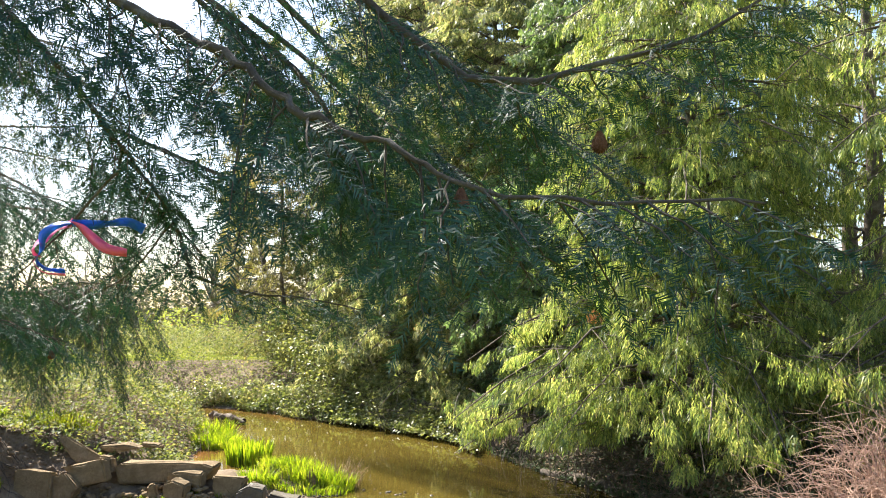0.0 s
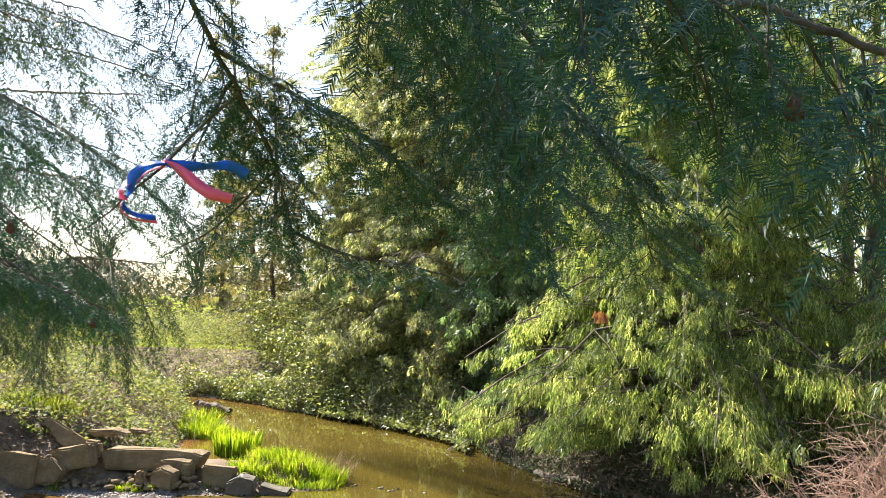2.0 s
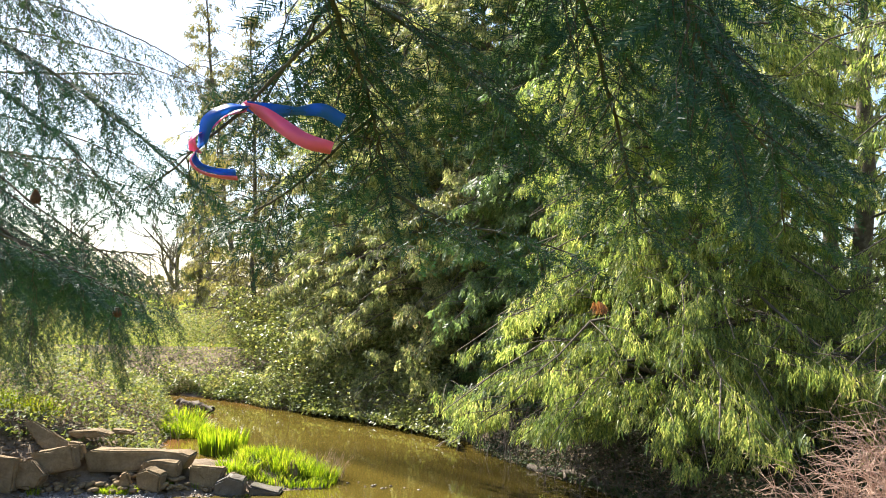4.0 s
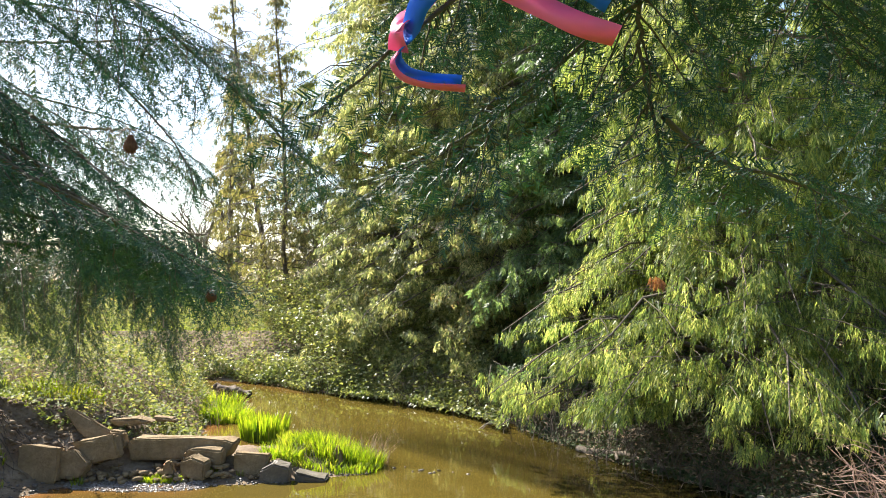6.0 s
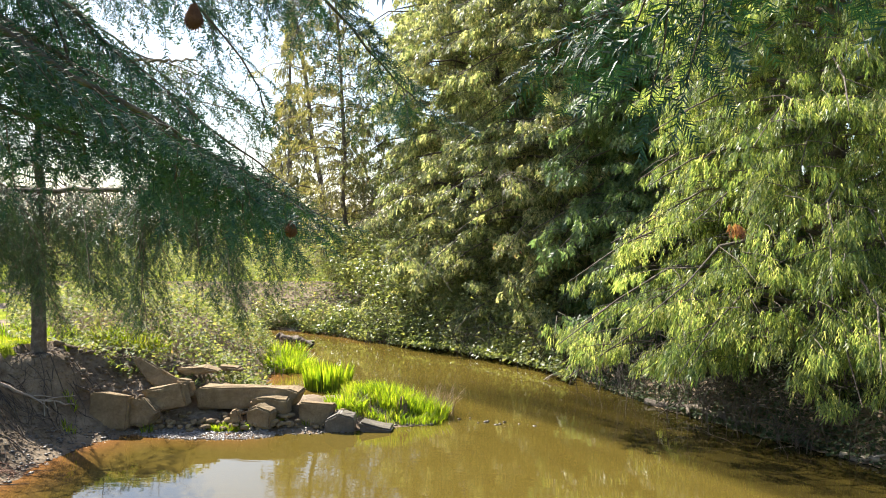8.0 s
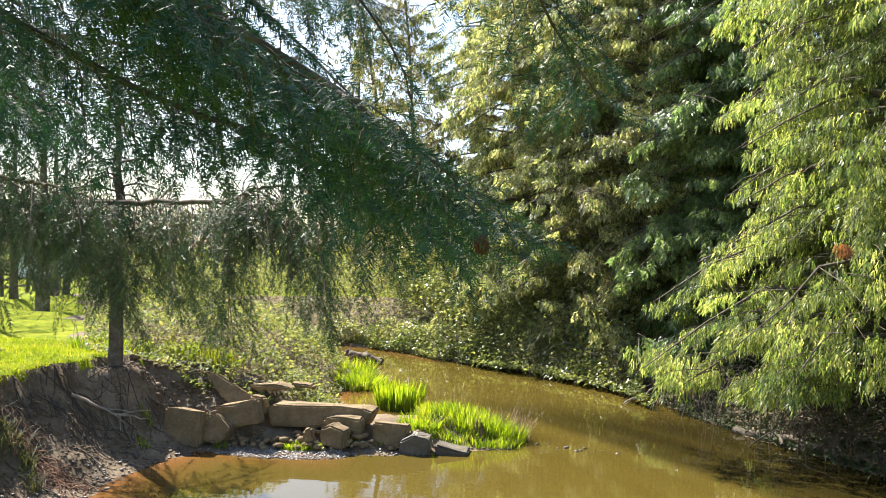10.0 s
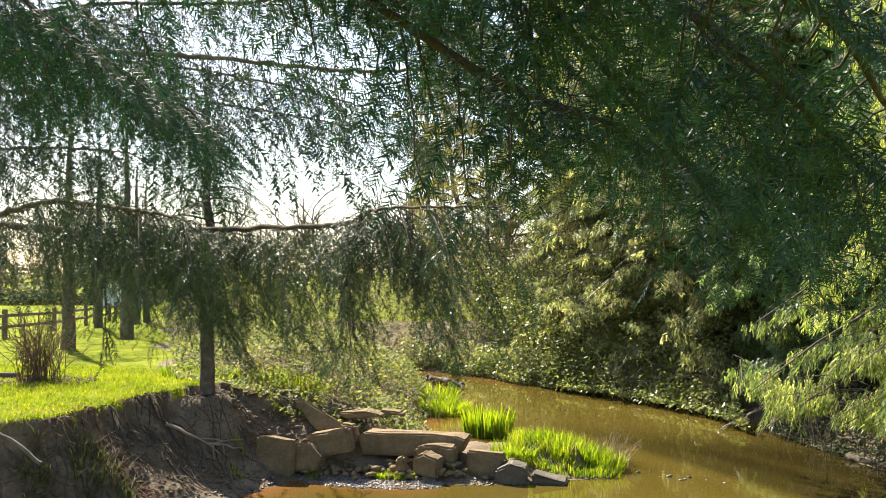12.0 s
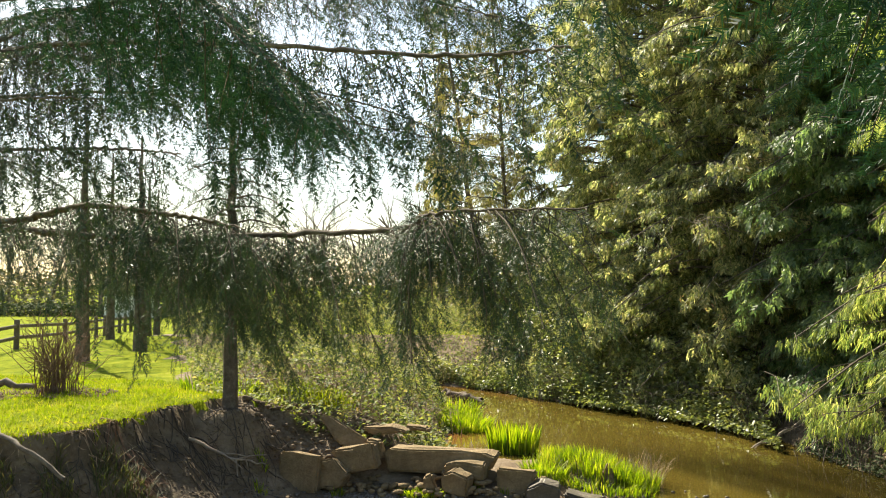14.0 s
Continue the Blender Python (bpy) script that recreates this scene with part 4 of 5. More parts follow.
LUSH = leaf_material("lush_grass", [(0.1, (0.04, 0.09, 0.008)), (0.45, (0.155, 0.22, 0.016)), (0.72, (0.3, 0.335, 0.035)), (0.93, (0.46, 0.4, 0.13))], 0.46, 0.45, (1.05, 1.08, 0.32), 2.6)
grass_clump("grass_clump", "lush bright green clump of broad iris-like blades in the creek", (-4.5, 19.35), 0.5, 0.4, 700, 0.7, 0.015, 81, LUSH, 0.1, 0.16)
grass_clump("grass_clump", "bright green grass clump at the edge of the far pool", (-5.9, 21.6), 0.62, 0.5, 1000, 0.46, 0.011, 82, LUSH, 0.35)
grass_clump("grass_clump", "tall thin green grass behind the far clump", (-6.3, 23.0), 0.5, 0.6, 350, 0.6, 0.011, 83, LUSH)
grass_clump("grass_clump", "sunlit yellow-green grass covering the gravel bar", (-2.65, 16.95), 0.62, 0.5, 1500, 0.42, 0.0065, 84, LUSH, 0.32, 0.2)
grass_clump("grass_clump", "sunlit yellow-green grass covering the gravel bar", (-3.35, 17.2), 0.42, 0.4, 800, 0.36, 0.0065, 184, LUSH, 0.35, 0.2)
grass_clump("grass_clump", "dense bright green grass at the outer tip of the bar", (-2.1, 16.75), 0.34, 0.32, 600, 0.36, 0.0065, 185, LUSH, 0.4, 0.25)
grass_clump("grass_clump", "dry straw-coloured stems standing among the bar's grass", (-2.95, 16.8), 0.6, 0.3, 150, 0.36, 0.004, 186, DRY, 0.6)
grass_clump("grass_clump", "low yellow-green grass along the front of the bar", (-2.7, 16.25), 0.85, 0.2, 420, 0.2, 0.008, 187, LUSH, 0.5)
grass_clump("grass_clump", "pale young grass beside the broken slabs", (-3.6, 16.5), 0.4, 0.35, 350, 0.3, 0.009, 85, LUSH)
grass_clump("grass_clump", "small green grass tuft behind the long slab", (-5.15, 17.4), 0.35, 0.15, 130, 0.28, 0.009, 86, LUSH)
grass_clump("grass_clump", "low mossy grass patch on the gravel", (-5.45, 15.45), 0.38, 0.14, 380, 0.13, 0.008, 87, LUSH)
grass_clump("grass_clump", "dry grey-brown stems at the tip of the bar", (-1.95, 17.1), 0.3, 0.45, 160, 0.62, 0.004, 88, DRY, 0.6)
grass_clump("grass_clump", "tall yellowing grass on the bramble bank", (-8.0, 17.4), 0.8, 0.4, 350, 0.42, 0.008, 89, GRASS)
grass_clump("grass_clump", "green grass tuft behind the slim fir", (-9.8, 17.3), 0.9, 0.5, 420, 0.26, 0.01, 90, LUSH)
for k, (x, y) in enumerate([(-7.9, 14.9), (-7.75, 14.55), (-6.75, 15.2), (-4.6, 15.7), (-4.15, 15.75)]):
    grass_clump("grass_clump", "tiny green sprout growing between slabs and mud", (x, y), 0.1, 0.08, 40, 0.16, 0.006, 91 + k, LUSH)

g = np.random.default_rng(97)
pts = scatter(g, 170000, (-21, -7.6), (8.5, 27), lambda x, y, d: (d > 1.62) & (y < 16.8 - 0.25 * (x + 9)), lambda x, y, u: 0 * u)
n = len(pts)
az = g.uniform(0, 2 * np.pi, n)
side = np.stack([np.cos(az), np.sin(az), 0 * az], -1) * 0.009
tip = pts + g.normal(0, 0.025, (n, 3)) + UP * g.uniform(0.02, 0.05, n)[:, None]
h = np.stack([pts - side, pts + side, tip], 1).reshape(-1, 3), np.arange(3 * n).reshape(-1, 3)
tagged(obj("lawn_grass", mesh_np("lawn_grass", *h, GRASS)), "short sunlit mown grass with paler worn patches", "grass", kind="stuff")
pts = scatter(g, 26000, (-10.5, -7.6), (9, 15.6), lambda x, y, d: (d > 1.6) & (d < 1.74), lambda x, y, u: 0 * u)
tagged(obj("turf_edge", mesh_np("turf_edge", *blades(g, pts, 0.085, 0.006, 1.4), GRASS)), "ragged grass fringe overhanging the cut bank", "grass", kind="stuff")


pts = scatter(g, 9000, (-10.6, -7.9), (8.6, 12.6), lambda x, y, d: (d > 0.25) & (d < 1.5) & (wobble(x, y, 2.5, 0.3) > 0.05), lambda x, y, u: 0 * u)[:1500]
WEED = leaf_material("bank_weed", [(0.1, (0.03, 0.045, 0.015)), (0.6, (0.07, 0.085, 0.03)), (0.92, (0.17, 0.13, 0.07))], 0.3, 0.7)
tagged(obj("bank_weeds", mesh_np("bank_weeds", *blades(g, pts, 0.26, 0.005, 1.2), WEED)), "thin dark weeds and dry stems on the shaded bank face", "weeds", kind="stuff")


# ---- slabs and stones ----
CONCRETE = rough_surface("weathered_concrete", [(0.15, (0.10, 0.066, 0.036)), (0.45, (0.21, 0.15, 0.085)), (0.7, (0.3, 0.22, 0.13)), (0.92, (0.42, 0.35, 0.25))], 3.0, 0.92, 0.8, 28.0, dist=0.03)
STONE = rough_surface("wet_stone", [(0.2, (0.045, 0.038, 0.032)), (0.6, (0.13, 0.105, 0.085)), (0.9, (0.25, 0.21, 0.18))], 5.0, 0.45, 0.5, 30.0, spec=0.5)


def slab(label, outline, y, depth, tilt=0.0, seed=0, mat=None, yaw=0.0, shear=0.0):
    """A broken slab: outline in x and z, drawn back along y, with chipped edges."""
    g = np.random.default_rng(seed)
    bm = bmesh.new()
    c = np.mean(outline, axis=0)
    front = [bm.verts.new((x - c[0], -0.02 * (z > c[1]), z - c[1])) for x, z in outline]
    back = [bm.verts.new((x - c[0] + g.normal(0, 0.015), depth * g.uniform(0.9, 1.1), z - c[1] + shear + g.normal(0, 0.012))) for x, z in outline]
    bm.faces.new(front)
    bm.faces.new(back[::-1])
    for i in range(len(front)):
        j = (i + 1) % len(front)
        bm.faces.new((front[j], front[i], back[i], back[j]))
    bmesh.ops.recalc_face_normals(bm, faces=bm.faces)
    bmesh.ops.bevel(bm, geom=bm.edges[:], offset=0.03, segments=2, affect="EDGES")
    bmesh.ops.triangulate(bm, faces=bm.faces)
    bmesh.ops.subdivide_edges(bm, edges=[e for e in bm.edges if e.calc_length() > 0.12], cuts=3)
    for v in bm.verts:
        v.co += 0.035 * noise.noise_vector(v.co * 3 + Vector((seed, 0, 0))) + 0.014 * noise.noise_vector(v.co * 11)
    me = bpy.data.meshes.new("concrete_slab")
    bm.to_mesh(me)
    bm.free()
    me.materials.append(mat or CONCRETE)
    ob = new("concrete_slab", me)
    ob.location = (c[0], y, c[1])
    ob.rotation_euler = (radians(tilt), 0, radians(yaw))
    return tagged(ob, label, "slab", "broken slabs at the creek edge")


slab("square upright slab of broken tan concrete against the mud", [(-7.7, 0.67), (-7.02, 0.63), (-7.05, 0.05), (-7.72, 0.03)], 15.12, 0.3, -8, 1)
slab("small leaning wedge of tan concrete between larger slabs", [(-7.06, 0.55), (-6.82, 0.6), (-6.58, 0.36), (-6.7, 0.12), (-7.1, 0.08)], 15.25, 0.25, -10, 2)
slab("tilted tan concrete slab wedged in the bank", [(-6.99, 0.66), (-6.28, 0.79), (-6.17, 0.4), (-6.72, 0.28)], 15.5, 0.4, -6, 3)
slab("long flat tan concrete slab lying on the gravel", [(-6.22, 0.55), (-6.09, 0.66), (-4.53, 0.64), (-4.33, 0.57), (-4.5, 0.3), (-6.15, 0.24)], 15.95, 0.55, -4, 4)
slab("thin dark-topped concrete slab resting on smaller blocks", [(-5.13, 0.47), (-5.01, 0.53), (-4.47, 0.51), (-4.5, 0.24), (-5.1, 0.29)], 15.68, 0.3, -3, 5)
slab("reddish loose concrete block lying in the shallow water", [(-5.14, 0.37), (-4.94, 0.45), (-4.67, 0.34), (-4.7, 0.04), (-5.14, 0.1)], 15.42, 0.24, 0, 6, yaw=-12)
slab("upright tan slab with broken edge beside the grass", [(-4.28, 0.47), (-3.67, 0.42), (-3.78, -0.02), (-4.28, 0.02)], 15.72, 0.32, -5, 7)
slab("dark rounded wet stone block at the waterline", [(-3.8, 0.21), (-3.56, 0.31), (-3.27, 0.24), (-3.3, -0.05), (-3.8, -0.05)], 15.5, 0.35, 0, 8, STONE)
slab("thin dark wet slab sloping into the water", [(-3.21, 0.17), (-2.66, 0.06), (-2.7, -0.06), (-3.2, -0.03)], 15.55, 0.4, 0, 9, STONE)
slab("broad grey slab sliding down the bank", [(-7.45, 1.09), (-7.24, 1.11), (-6.3, 0.62), (-6.45, 0.5), (-7.0, 0.62)], 16.1, 0.5, -22, 10)
slab("pale flat slab lying behind the upright slabs", [(-4.3, 0.2), (-3.39, 0.27), (-3.39, 0.15), (-4.2, 0.07)], 16.5, 0.6, 0, 12, shear=0.05)
slab("small broken concrete lump above the long slab", [(-6.5, 0.79), (-6.25, 0.76), (-6.2, 0.5), (-6.48, 0.45)], 15.85, 0.25, -5, 13)
slab("flat brown stone shelf above the long slab", [(-6.75, 0.86), (-6.2, 0.9), (-5.95, 0.8), (-6.6, 0.74)], 16.5, 0.3, 0, 14)
slab("thin tan fragment of concrete on the bank", [(-6.1, 0.86), (-5.7, 0.82), (-5.65, 0.74), (-6.05, 0.76)], 16.9, 0.25, 0, 15)
slab("small tan fragment leaning by the loose block", [(-5.42, 0.32), (-5.3, 0.36), (-5.2, 0.12), (-5.45, 0.1)], 15.45, 0.15, 0, 16)
slab("pointed tan rock standing among the grass", [(-2.75, 0.12), (-2.55, 0.45), (-2.4, 0.1)], 16.5, 0.15, 0, 17)


def pebbles(name, label, g, points, size, mat, smooth=True):
    """Rounded stones of uneven shape, joined."""
    bm = bmesh.new()
    bmesh.ops.create_icosphere(bm, subdivisions=1, radius=0.5)
    v0 = np.array([v.co[:] for v in bm.verts])
    f0 = np.array([[v.index for v in f.verts] for f in bm.faces])
    bm.free()
    n = len(points)
    q = g.normal(0, 1, (n, 3))
    sc = size * g.uniform(0.5, 1.6, n)[:, None] * np.stack([g.uniform(0.8, 1.3, n), g.uniform(0.7, 1.1, n), g.uniform(0.4, 0.7, n)], -1)
    m = frames_of(q * [1, 1, 0.15], UP + 0 * q) * sc[:, None, :]
    heap = Heap()
    heap.spread(v0, f0, m, points)
    return tagged(obj(name, heap.mesh(name, mat, smooth)), label, "gravel", kind="stuff")


g = np.random.default_rng(111)
pebbles("gravel", "wet pebbles and mud clods at the water's edge", g, scatter(g, 5200, (-8.2, -1.8), (11.5, 18.6), lambda x, y, d: (d > -0.12) & (d < 0.55), lambda x, y, u: 0.012 * u), 0.05, STONE)
GRAVEL = rough_surface("wet_gravel", [(0.2, (0.1, 0.085, 0.075)), (0.6, (0.23, 0.2, 0.185)), (0.9, (0.42, 0.38, 0.37))], 9.0, 0.3, 0.4, 40.0, spec=0.5)
bar_pts = scatter(g, 3200, (-7.1, -4.4), (14.75, 15.65), lambda x, y, d: ((x + 5.75) / 1.2) ** 2 + ((y - 15.2) / 0.4) ** 2 < 1, lambda x, y, u: 0 * u)
bar_pts[:, 2] = np.maximum(bar_pts[:, 2], 0.0) + g.uniform(-0.01, 0.015, len(bar_pts))
pebbles("gravel", "pale wet gravel spit below the broken slabs", g, bar_pts, 0.036, GRAVEL)
rub = scatter(g, 1500, (-7.4, -3.4), (15.2, 16.6), lambda x, y, d: np.abs(y - 15.62 - 0.1 * (x + 5.5) * (x + 5.5) * 0.3 - 0.12 * (x + 5.5)) < 0.28, lambda x, y, u: 0.12 * u)
pebbles("rubble", "broken concrete rubble and stones packed between the slabs", g, rub[:170], 0.12, CONCRETE, False)
pebbles("bank_stones", "loose stones in the eroded upper bank", g, scatter(g, 420, (-8.6, -6.6), (15.2, 17.2), lambda x, y, d: (d > 0.5) & (d < 2.2), lambda x, y, u: 0.02 * u), 0.10, SOIL)
pebbles("soil_clods", "crumbled soil clods on the cut bank", g, scatter(g, 4500, (-10.2, -6.6), (8.5, 16.2), lambda x, y, d: (d > 0.3) & (d < 1.6), lambda x, y, u: 0 * u), 0.045, SOIL)
pebbles("riffle_stones", "small stones breaking the water beside the grass bar", g, np.stack([g.normal(-0.9, 0.45, 16), g.normal(16.4, 0.12, 16), g.uniform(-0.02, 0.01, 16)], -1), 0.07, STONE)


# ---- fence, shrub, far building ----
WEATHERED = rough_surface("weathered_wood", [(0.2, (0.07, 0.055, 0.045)), (0.6, (0.17, 0.14, 0.115)), (0.9, (0.28, 0.25, 0.21))], 5.0, 0.9, 0.5)
fence = new("rail_fence")
POSTS = [(-19.11, 21.18), (-21.11, 25.61), (-23.54, 31.26), (-25.87, 36.56), (-26.64, 38.34), (-27.60, 40.99), (-28.24, 42.47), (-28.39, 43.23), (-28.24, 44.75)]


def box(size, bevel=0.01):
    bm = bmesh.new()
    bmesh.ops.create_cube(bm, size=1)
    bmesh.ops.scale(bm, vec=size, verts=bm.verts)
    bmesh.ops.bevel(bm, geom=bm.edges[:], offset=bevel, segments=1, affect="EDGES")
    return bm


for k, (x, y) in enumerate(POSTS):
    z = float(height(x, y))
    p = part("post", box((0.16, 0.16, 1.05), 0.02), WEATHERED, fence)
    p.location = (x, y, z + 0.42)
    p.rotation_euler = (0.03 * math.sin(k * 3), 0.03 * math.cos(k * 5), 0.6)
    if k:
        px, py = POSTS[k - 1]
        pz = float(height(px, py))
        for lift in (0.38, 0.74):
            a, b = Vector((px, py, pz + lift)), Vector((x, y, z + lift))
            r = part("rail", box(((b - a).length + 0.1, 0.06, 0.11), 0.015), WEATHERED, fence)
            r.location = (a + b) / 2
            r.rotation_euler = (b - a).to_track_quat("X", "Z").to_euler()
tagged(fence, "weathered brown split-rail fence across the lawn", "fence")

WHITE = rough_surface("white_paint", [(0.2, (0.62, 0.62, 0.62)), (0.8, (0.8, 0.8, 0.79))], 1.0, 0.6, 0.1)
shed = new("white_building")
bx, by = (-45.23, 69.43)
bz = float(height(bx, by))
w = part("wall", box((4.2, 3.5, 2.0), 0.03), WHITE, shed)
w.location = (bx, by, bz + 1.1)
w.rotation_euler = (0, 0, 0.55)
w = part("roof", box((4.6, 3.9, 0.22), 0.03), WEATHERED, shed)
w.location = (bx, by, bz + 2.31)
w.rotation_euler = (0, 0, 0.55)
tagged(shed, "low white building beyond the fence", "building")


def cane_bush(name, label, c, n, tall, spread, r, seed, mat, z=None, arch=0.5, category="shrub", base=0.2):
    """Many thin canes rising from one foot, bending outward, with side twigs."""
    g = np.random.default_rng(seed)
    heap = Heap()
    for _ in range(n):
        a = g.uniform(0, 2 * math.pi)
        o = np.array([math.cos(a), math.sin(a), 0])
        bx_, by_ = c[0] + g.normal(0, base), c[1] + g.normal(0, base)
        foot = np.array([bx_, by_, (float(height(bx_, by_)) if z is None else z) - 0.02])
        h, s = tall * g.uniform(0.45, 1.1), spread * g.uniform(0.15, 1.1)
        t = np.linspace(0, 1, 7)
        pts = foot + o * (s * t ** 1.5)[:, None] + UP * (h * (t * (1 + arch) - arch * 1.25 * t ** 2.4))[:, None]
        pts[1:] += g.normal(0, 0.035 * tall, (6, 3)) * t[1:, None]
        pts[:, 2] = np.maximum(pts[:, 2], foot[2])
        heap.add(*tube(pts, np.linspace(r, r * 0.4, 7), 4))
        for _ in range(3):
            i = g.integers(2, 6)
            e = g.normal(0, 1, 3) + o * 0.5 + UP * 0.6
            e *= tall * 0.14 / np.linalg.norm(e)
            heap.add(*tube([pts[i], pts[i] + e, pts[i] + 1.8 * e + g.normal(0, 0.02, 3)], [r * 0.55, r * 0.4, r * 0.25], 3))
    return tagged(obj(name, heap.mesh(name, mat, True)), label, category)


CANE = rough_surface("bramble_cane", [(0.2, (0.19, 0.11, 0.08)), (0.55, (0.44, 0.29, 0.22)), (0.85, (0.68, 0.54, 0.45))], 9.0, 0.75, 0.3)
SHRUB_CANE = rough_surface("shrub_cane", [(0.2, (0.09, 0.05, 0.035)), (0.55, (0.2, 0.125, 0.09)), (0.85, (0.36, 0.27, 0.2))], 9.0, 0.8, 0.3)
sx, sy = (-11.79, 15.15)
cane_bush("shrub", "leafless upright reddish-brown shrub in a mulch bed", (sx, sy), 110, 1.4, 0.7, 0.0085, 121, SHRUB_CANE, arch=0.1, base=0.16)
mulch = pebbles("mulch_bed", "brown bark mulch round the bare shrub", np.random.default_rng(122), scatter(np.random.default_rng(123), 2200, (sx - 2.0, sx + 1.2), (sy - 1.2, sy + 1.2), lambda x, y, d: ((x - sx + 0.4) / 1.5) ** 2 + ((y - sy) / 0.9) ** 2 < 0.8 + 0.5 * wobble(x, y, 2.0, 0.3), lambda x, y, u: 0.02 * u), 0.045, SHRUB_CANE, False)
for k, (x, y, n, tall) in enumerate([(5.4, 11.5, 110, 1.5), (6.0, 11.0, 120, 1.8), (5.3, 10.6, 90, 1.2), (6.6, 11.6, 90, 2.1)]):
    cane_bush("bramble_bush", "tangled leafless pinkish-brown bramble canes on the bank", (x, y), n, tall, 1.2, 0.008, 131 + k, CANE, arch=0.75, category="bramble", base=0.35)
for k, (x, y, tall) in enumerate([(-1.2, 24.6, 1.2), (0.6, 22.4, 1.3), (1.9, 19.6, 1.2), (2.9, 17.2, 1.0), (4.3, 15.2, 0.9), (-3.6, 26.6, 1.1), (3.6, 16.3, 1.0)]):
    cane_bush("dead_branch", "bare grey twigs trailing from the wooded bank into the creek", (x, y), 60, tall, 1.4, 0.008, 151 + k, TWIG, arch=0.8, category="twigs", base=0.5)
for k, (x, y) in enumerate([(-9.0, 17.6), (-7.6, 17.9), (-7.4, 18.8), (-6.9, 20.6), (-8.6, 21), (-7.6, 24), (-8.4, 19.3), (-10.2, 19.6)]):
    cane_bush("bramble_bush", "dry brown stems standing in the bramble bank", (x, y), 45, 0.8, 0.8, 0.006, 161 + k, DRY, arch=0.4, category="bramble", base=0.5)


# ---- driftwood and roots ----
PALE = rough_surface("pale_driftwood", [(0.2, (0.16, 0.12, 0.09)), (0.6, (0.34, 0.28, 0.22)), (0.9, (0.5, 0.44, 0.37))], 7.0, 0.85, 0.5)


def stick(name, label, pts, r0, r1, seed, mat, forks=2, category="branch"):
    g = np.random.default_rng(seed)
    line = smooth_line(pts, 14)
    line[1:-1] += g.normal(0, r0 * 0.5, (12, 3))
    heap = Heap()
    heap.add(*tube(line, np.linspace(r0, r1, 14), 7, g))
    d = line[-1] - line[0]
    for k in range(forks):
        i = g.integers(4, 12)
        e = d * 0.22 + g.normal(0, 0.12, 3) * np.linalg.norm(d)
        heap.add(*tube(smooth_line([line[i], line[i] + e * 0.5 + UP * 0.02, line[i] + e], 6), np.linspace(r0 * 0.55, r1 * 0.7, 6), 5))
    return tagged(obj(name, heap.mesh(name, mat, True)), label, category)


def on_ground(x, y, lift=0.03):
    return (x, y, max(float(height(x, y)), 0.0) + lift)


stick("fallen_branch", "pale bare branch hanging over the crumbling bank edge", [on_ground(-8.75, 14.15, 0.05), on_ground(-8.2, 14.5, 0.08), on_ground(-7.8, 14.85, 0.16)], 0.028, 0.012, 171, PALE, 5)
stick("fallen_branch", "dark dead branch lying across the bank", [on_ground(-8.6, 15.0), on_ground(-7.9, 15.2, 0.1), on_ground(-7.3, 15.7, 0.08)], 0.016, 0.006, 172, TWIG, 4)
stick("fallen_branch", "pale stick leaning down from the lawn edge", [(-10.3, 11.8, 1.66), (-9.66, 11.35, 1.52), (-9.1, 11.16, 1.37), (-8.62, 11.12, 1.1)], 0.034, 0.026, 173, WEATHERED, 0)
stick("fallen_branch", "curved pale branch lying low on the dark bank", [on_ground(-8.2, 10.4, 0.08), on_ground(-7.8, 10.6, 0.22), on_ground(-7.3, 10.6, 0.05)], 0.018, 0.01, 174, PALE, 1)
stick("log", "dark waterlogged plank in the far pool", [(-7.5, 26.6, 0.12), (-6.9, 26.1, 0.16), (-6.2, 25.6, 0.1)], 0.11, 0.08, 175, BARK, 1, "log")
stick("log", "pale driftwood log at the foot of the wooded bank", [(4.3, 14.5, 0.06), (4.9, 14.1, 0.1), (5.6, 13.9, 0.22)], 0.05, 0.03, 176, PALE, 2, "log")
stick("log", "dark log half sunk along the shaded shore", [(2.1, 18.3, 0.05), (3.0, 17.0, 0.08), (3.4, 16.4, 0.04)], 0.08, 0.05, 177, BARK, 3, "log")
stick("log", "pale bare branch sloping into the water under conifers", [(1.4, 21.4, 0.55), (0.7, 20.9, 0.2), (0.2, 20.6, 0.02)], 0.03, 0.012, 178, PALE, 2, "log")
stick("log", "brown log lying on the shore below conifers", [(-1.6, 25.3, 0.15), (-1.0, 24.9, 0.22), (-0.3, 24.4, 0.2)], 0.1, 0.08, 179, BARK, 1, "log")
stick("bare_branch", "pale leafless branch arching out of the conifer foliage", [(1.5, 26.0, 4.6), (0.4, 23.4, 4.6), (-0.5, 21.6, 4.75), (-0.95, 20.95, 4.55)], 0.016, 0.008, 182, PALE, 0)
for k in range(7):
    bend = np.random.default_rng(190 + k)
    o = np.array([bend.uniform(-0.5, 0.7), bend.uniform(-0.3, 0.1), 0])
    root = np.array([-0.85, 21.05, 4.6]) + bend.normal(0, 0.06, 3)
    stick("bare_branch", "curling pale bare twig among the dark conifer foliage", [root, root + o * 0.5 + UP * 0.12, root + o * 0.9 + UP * 0.02, root + o * 1.05 - UP * bend.uniform(0.15, 0.6)], 0.008, 0.004, 192 + k, PALE, 2)
g = np.random.default_rng(181)
heap = Heap()
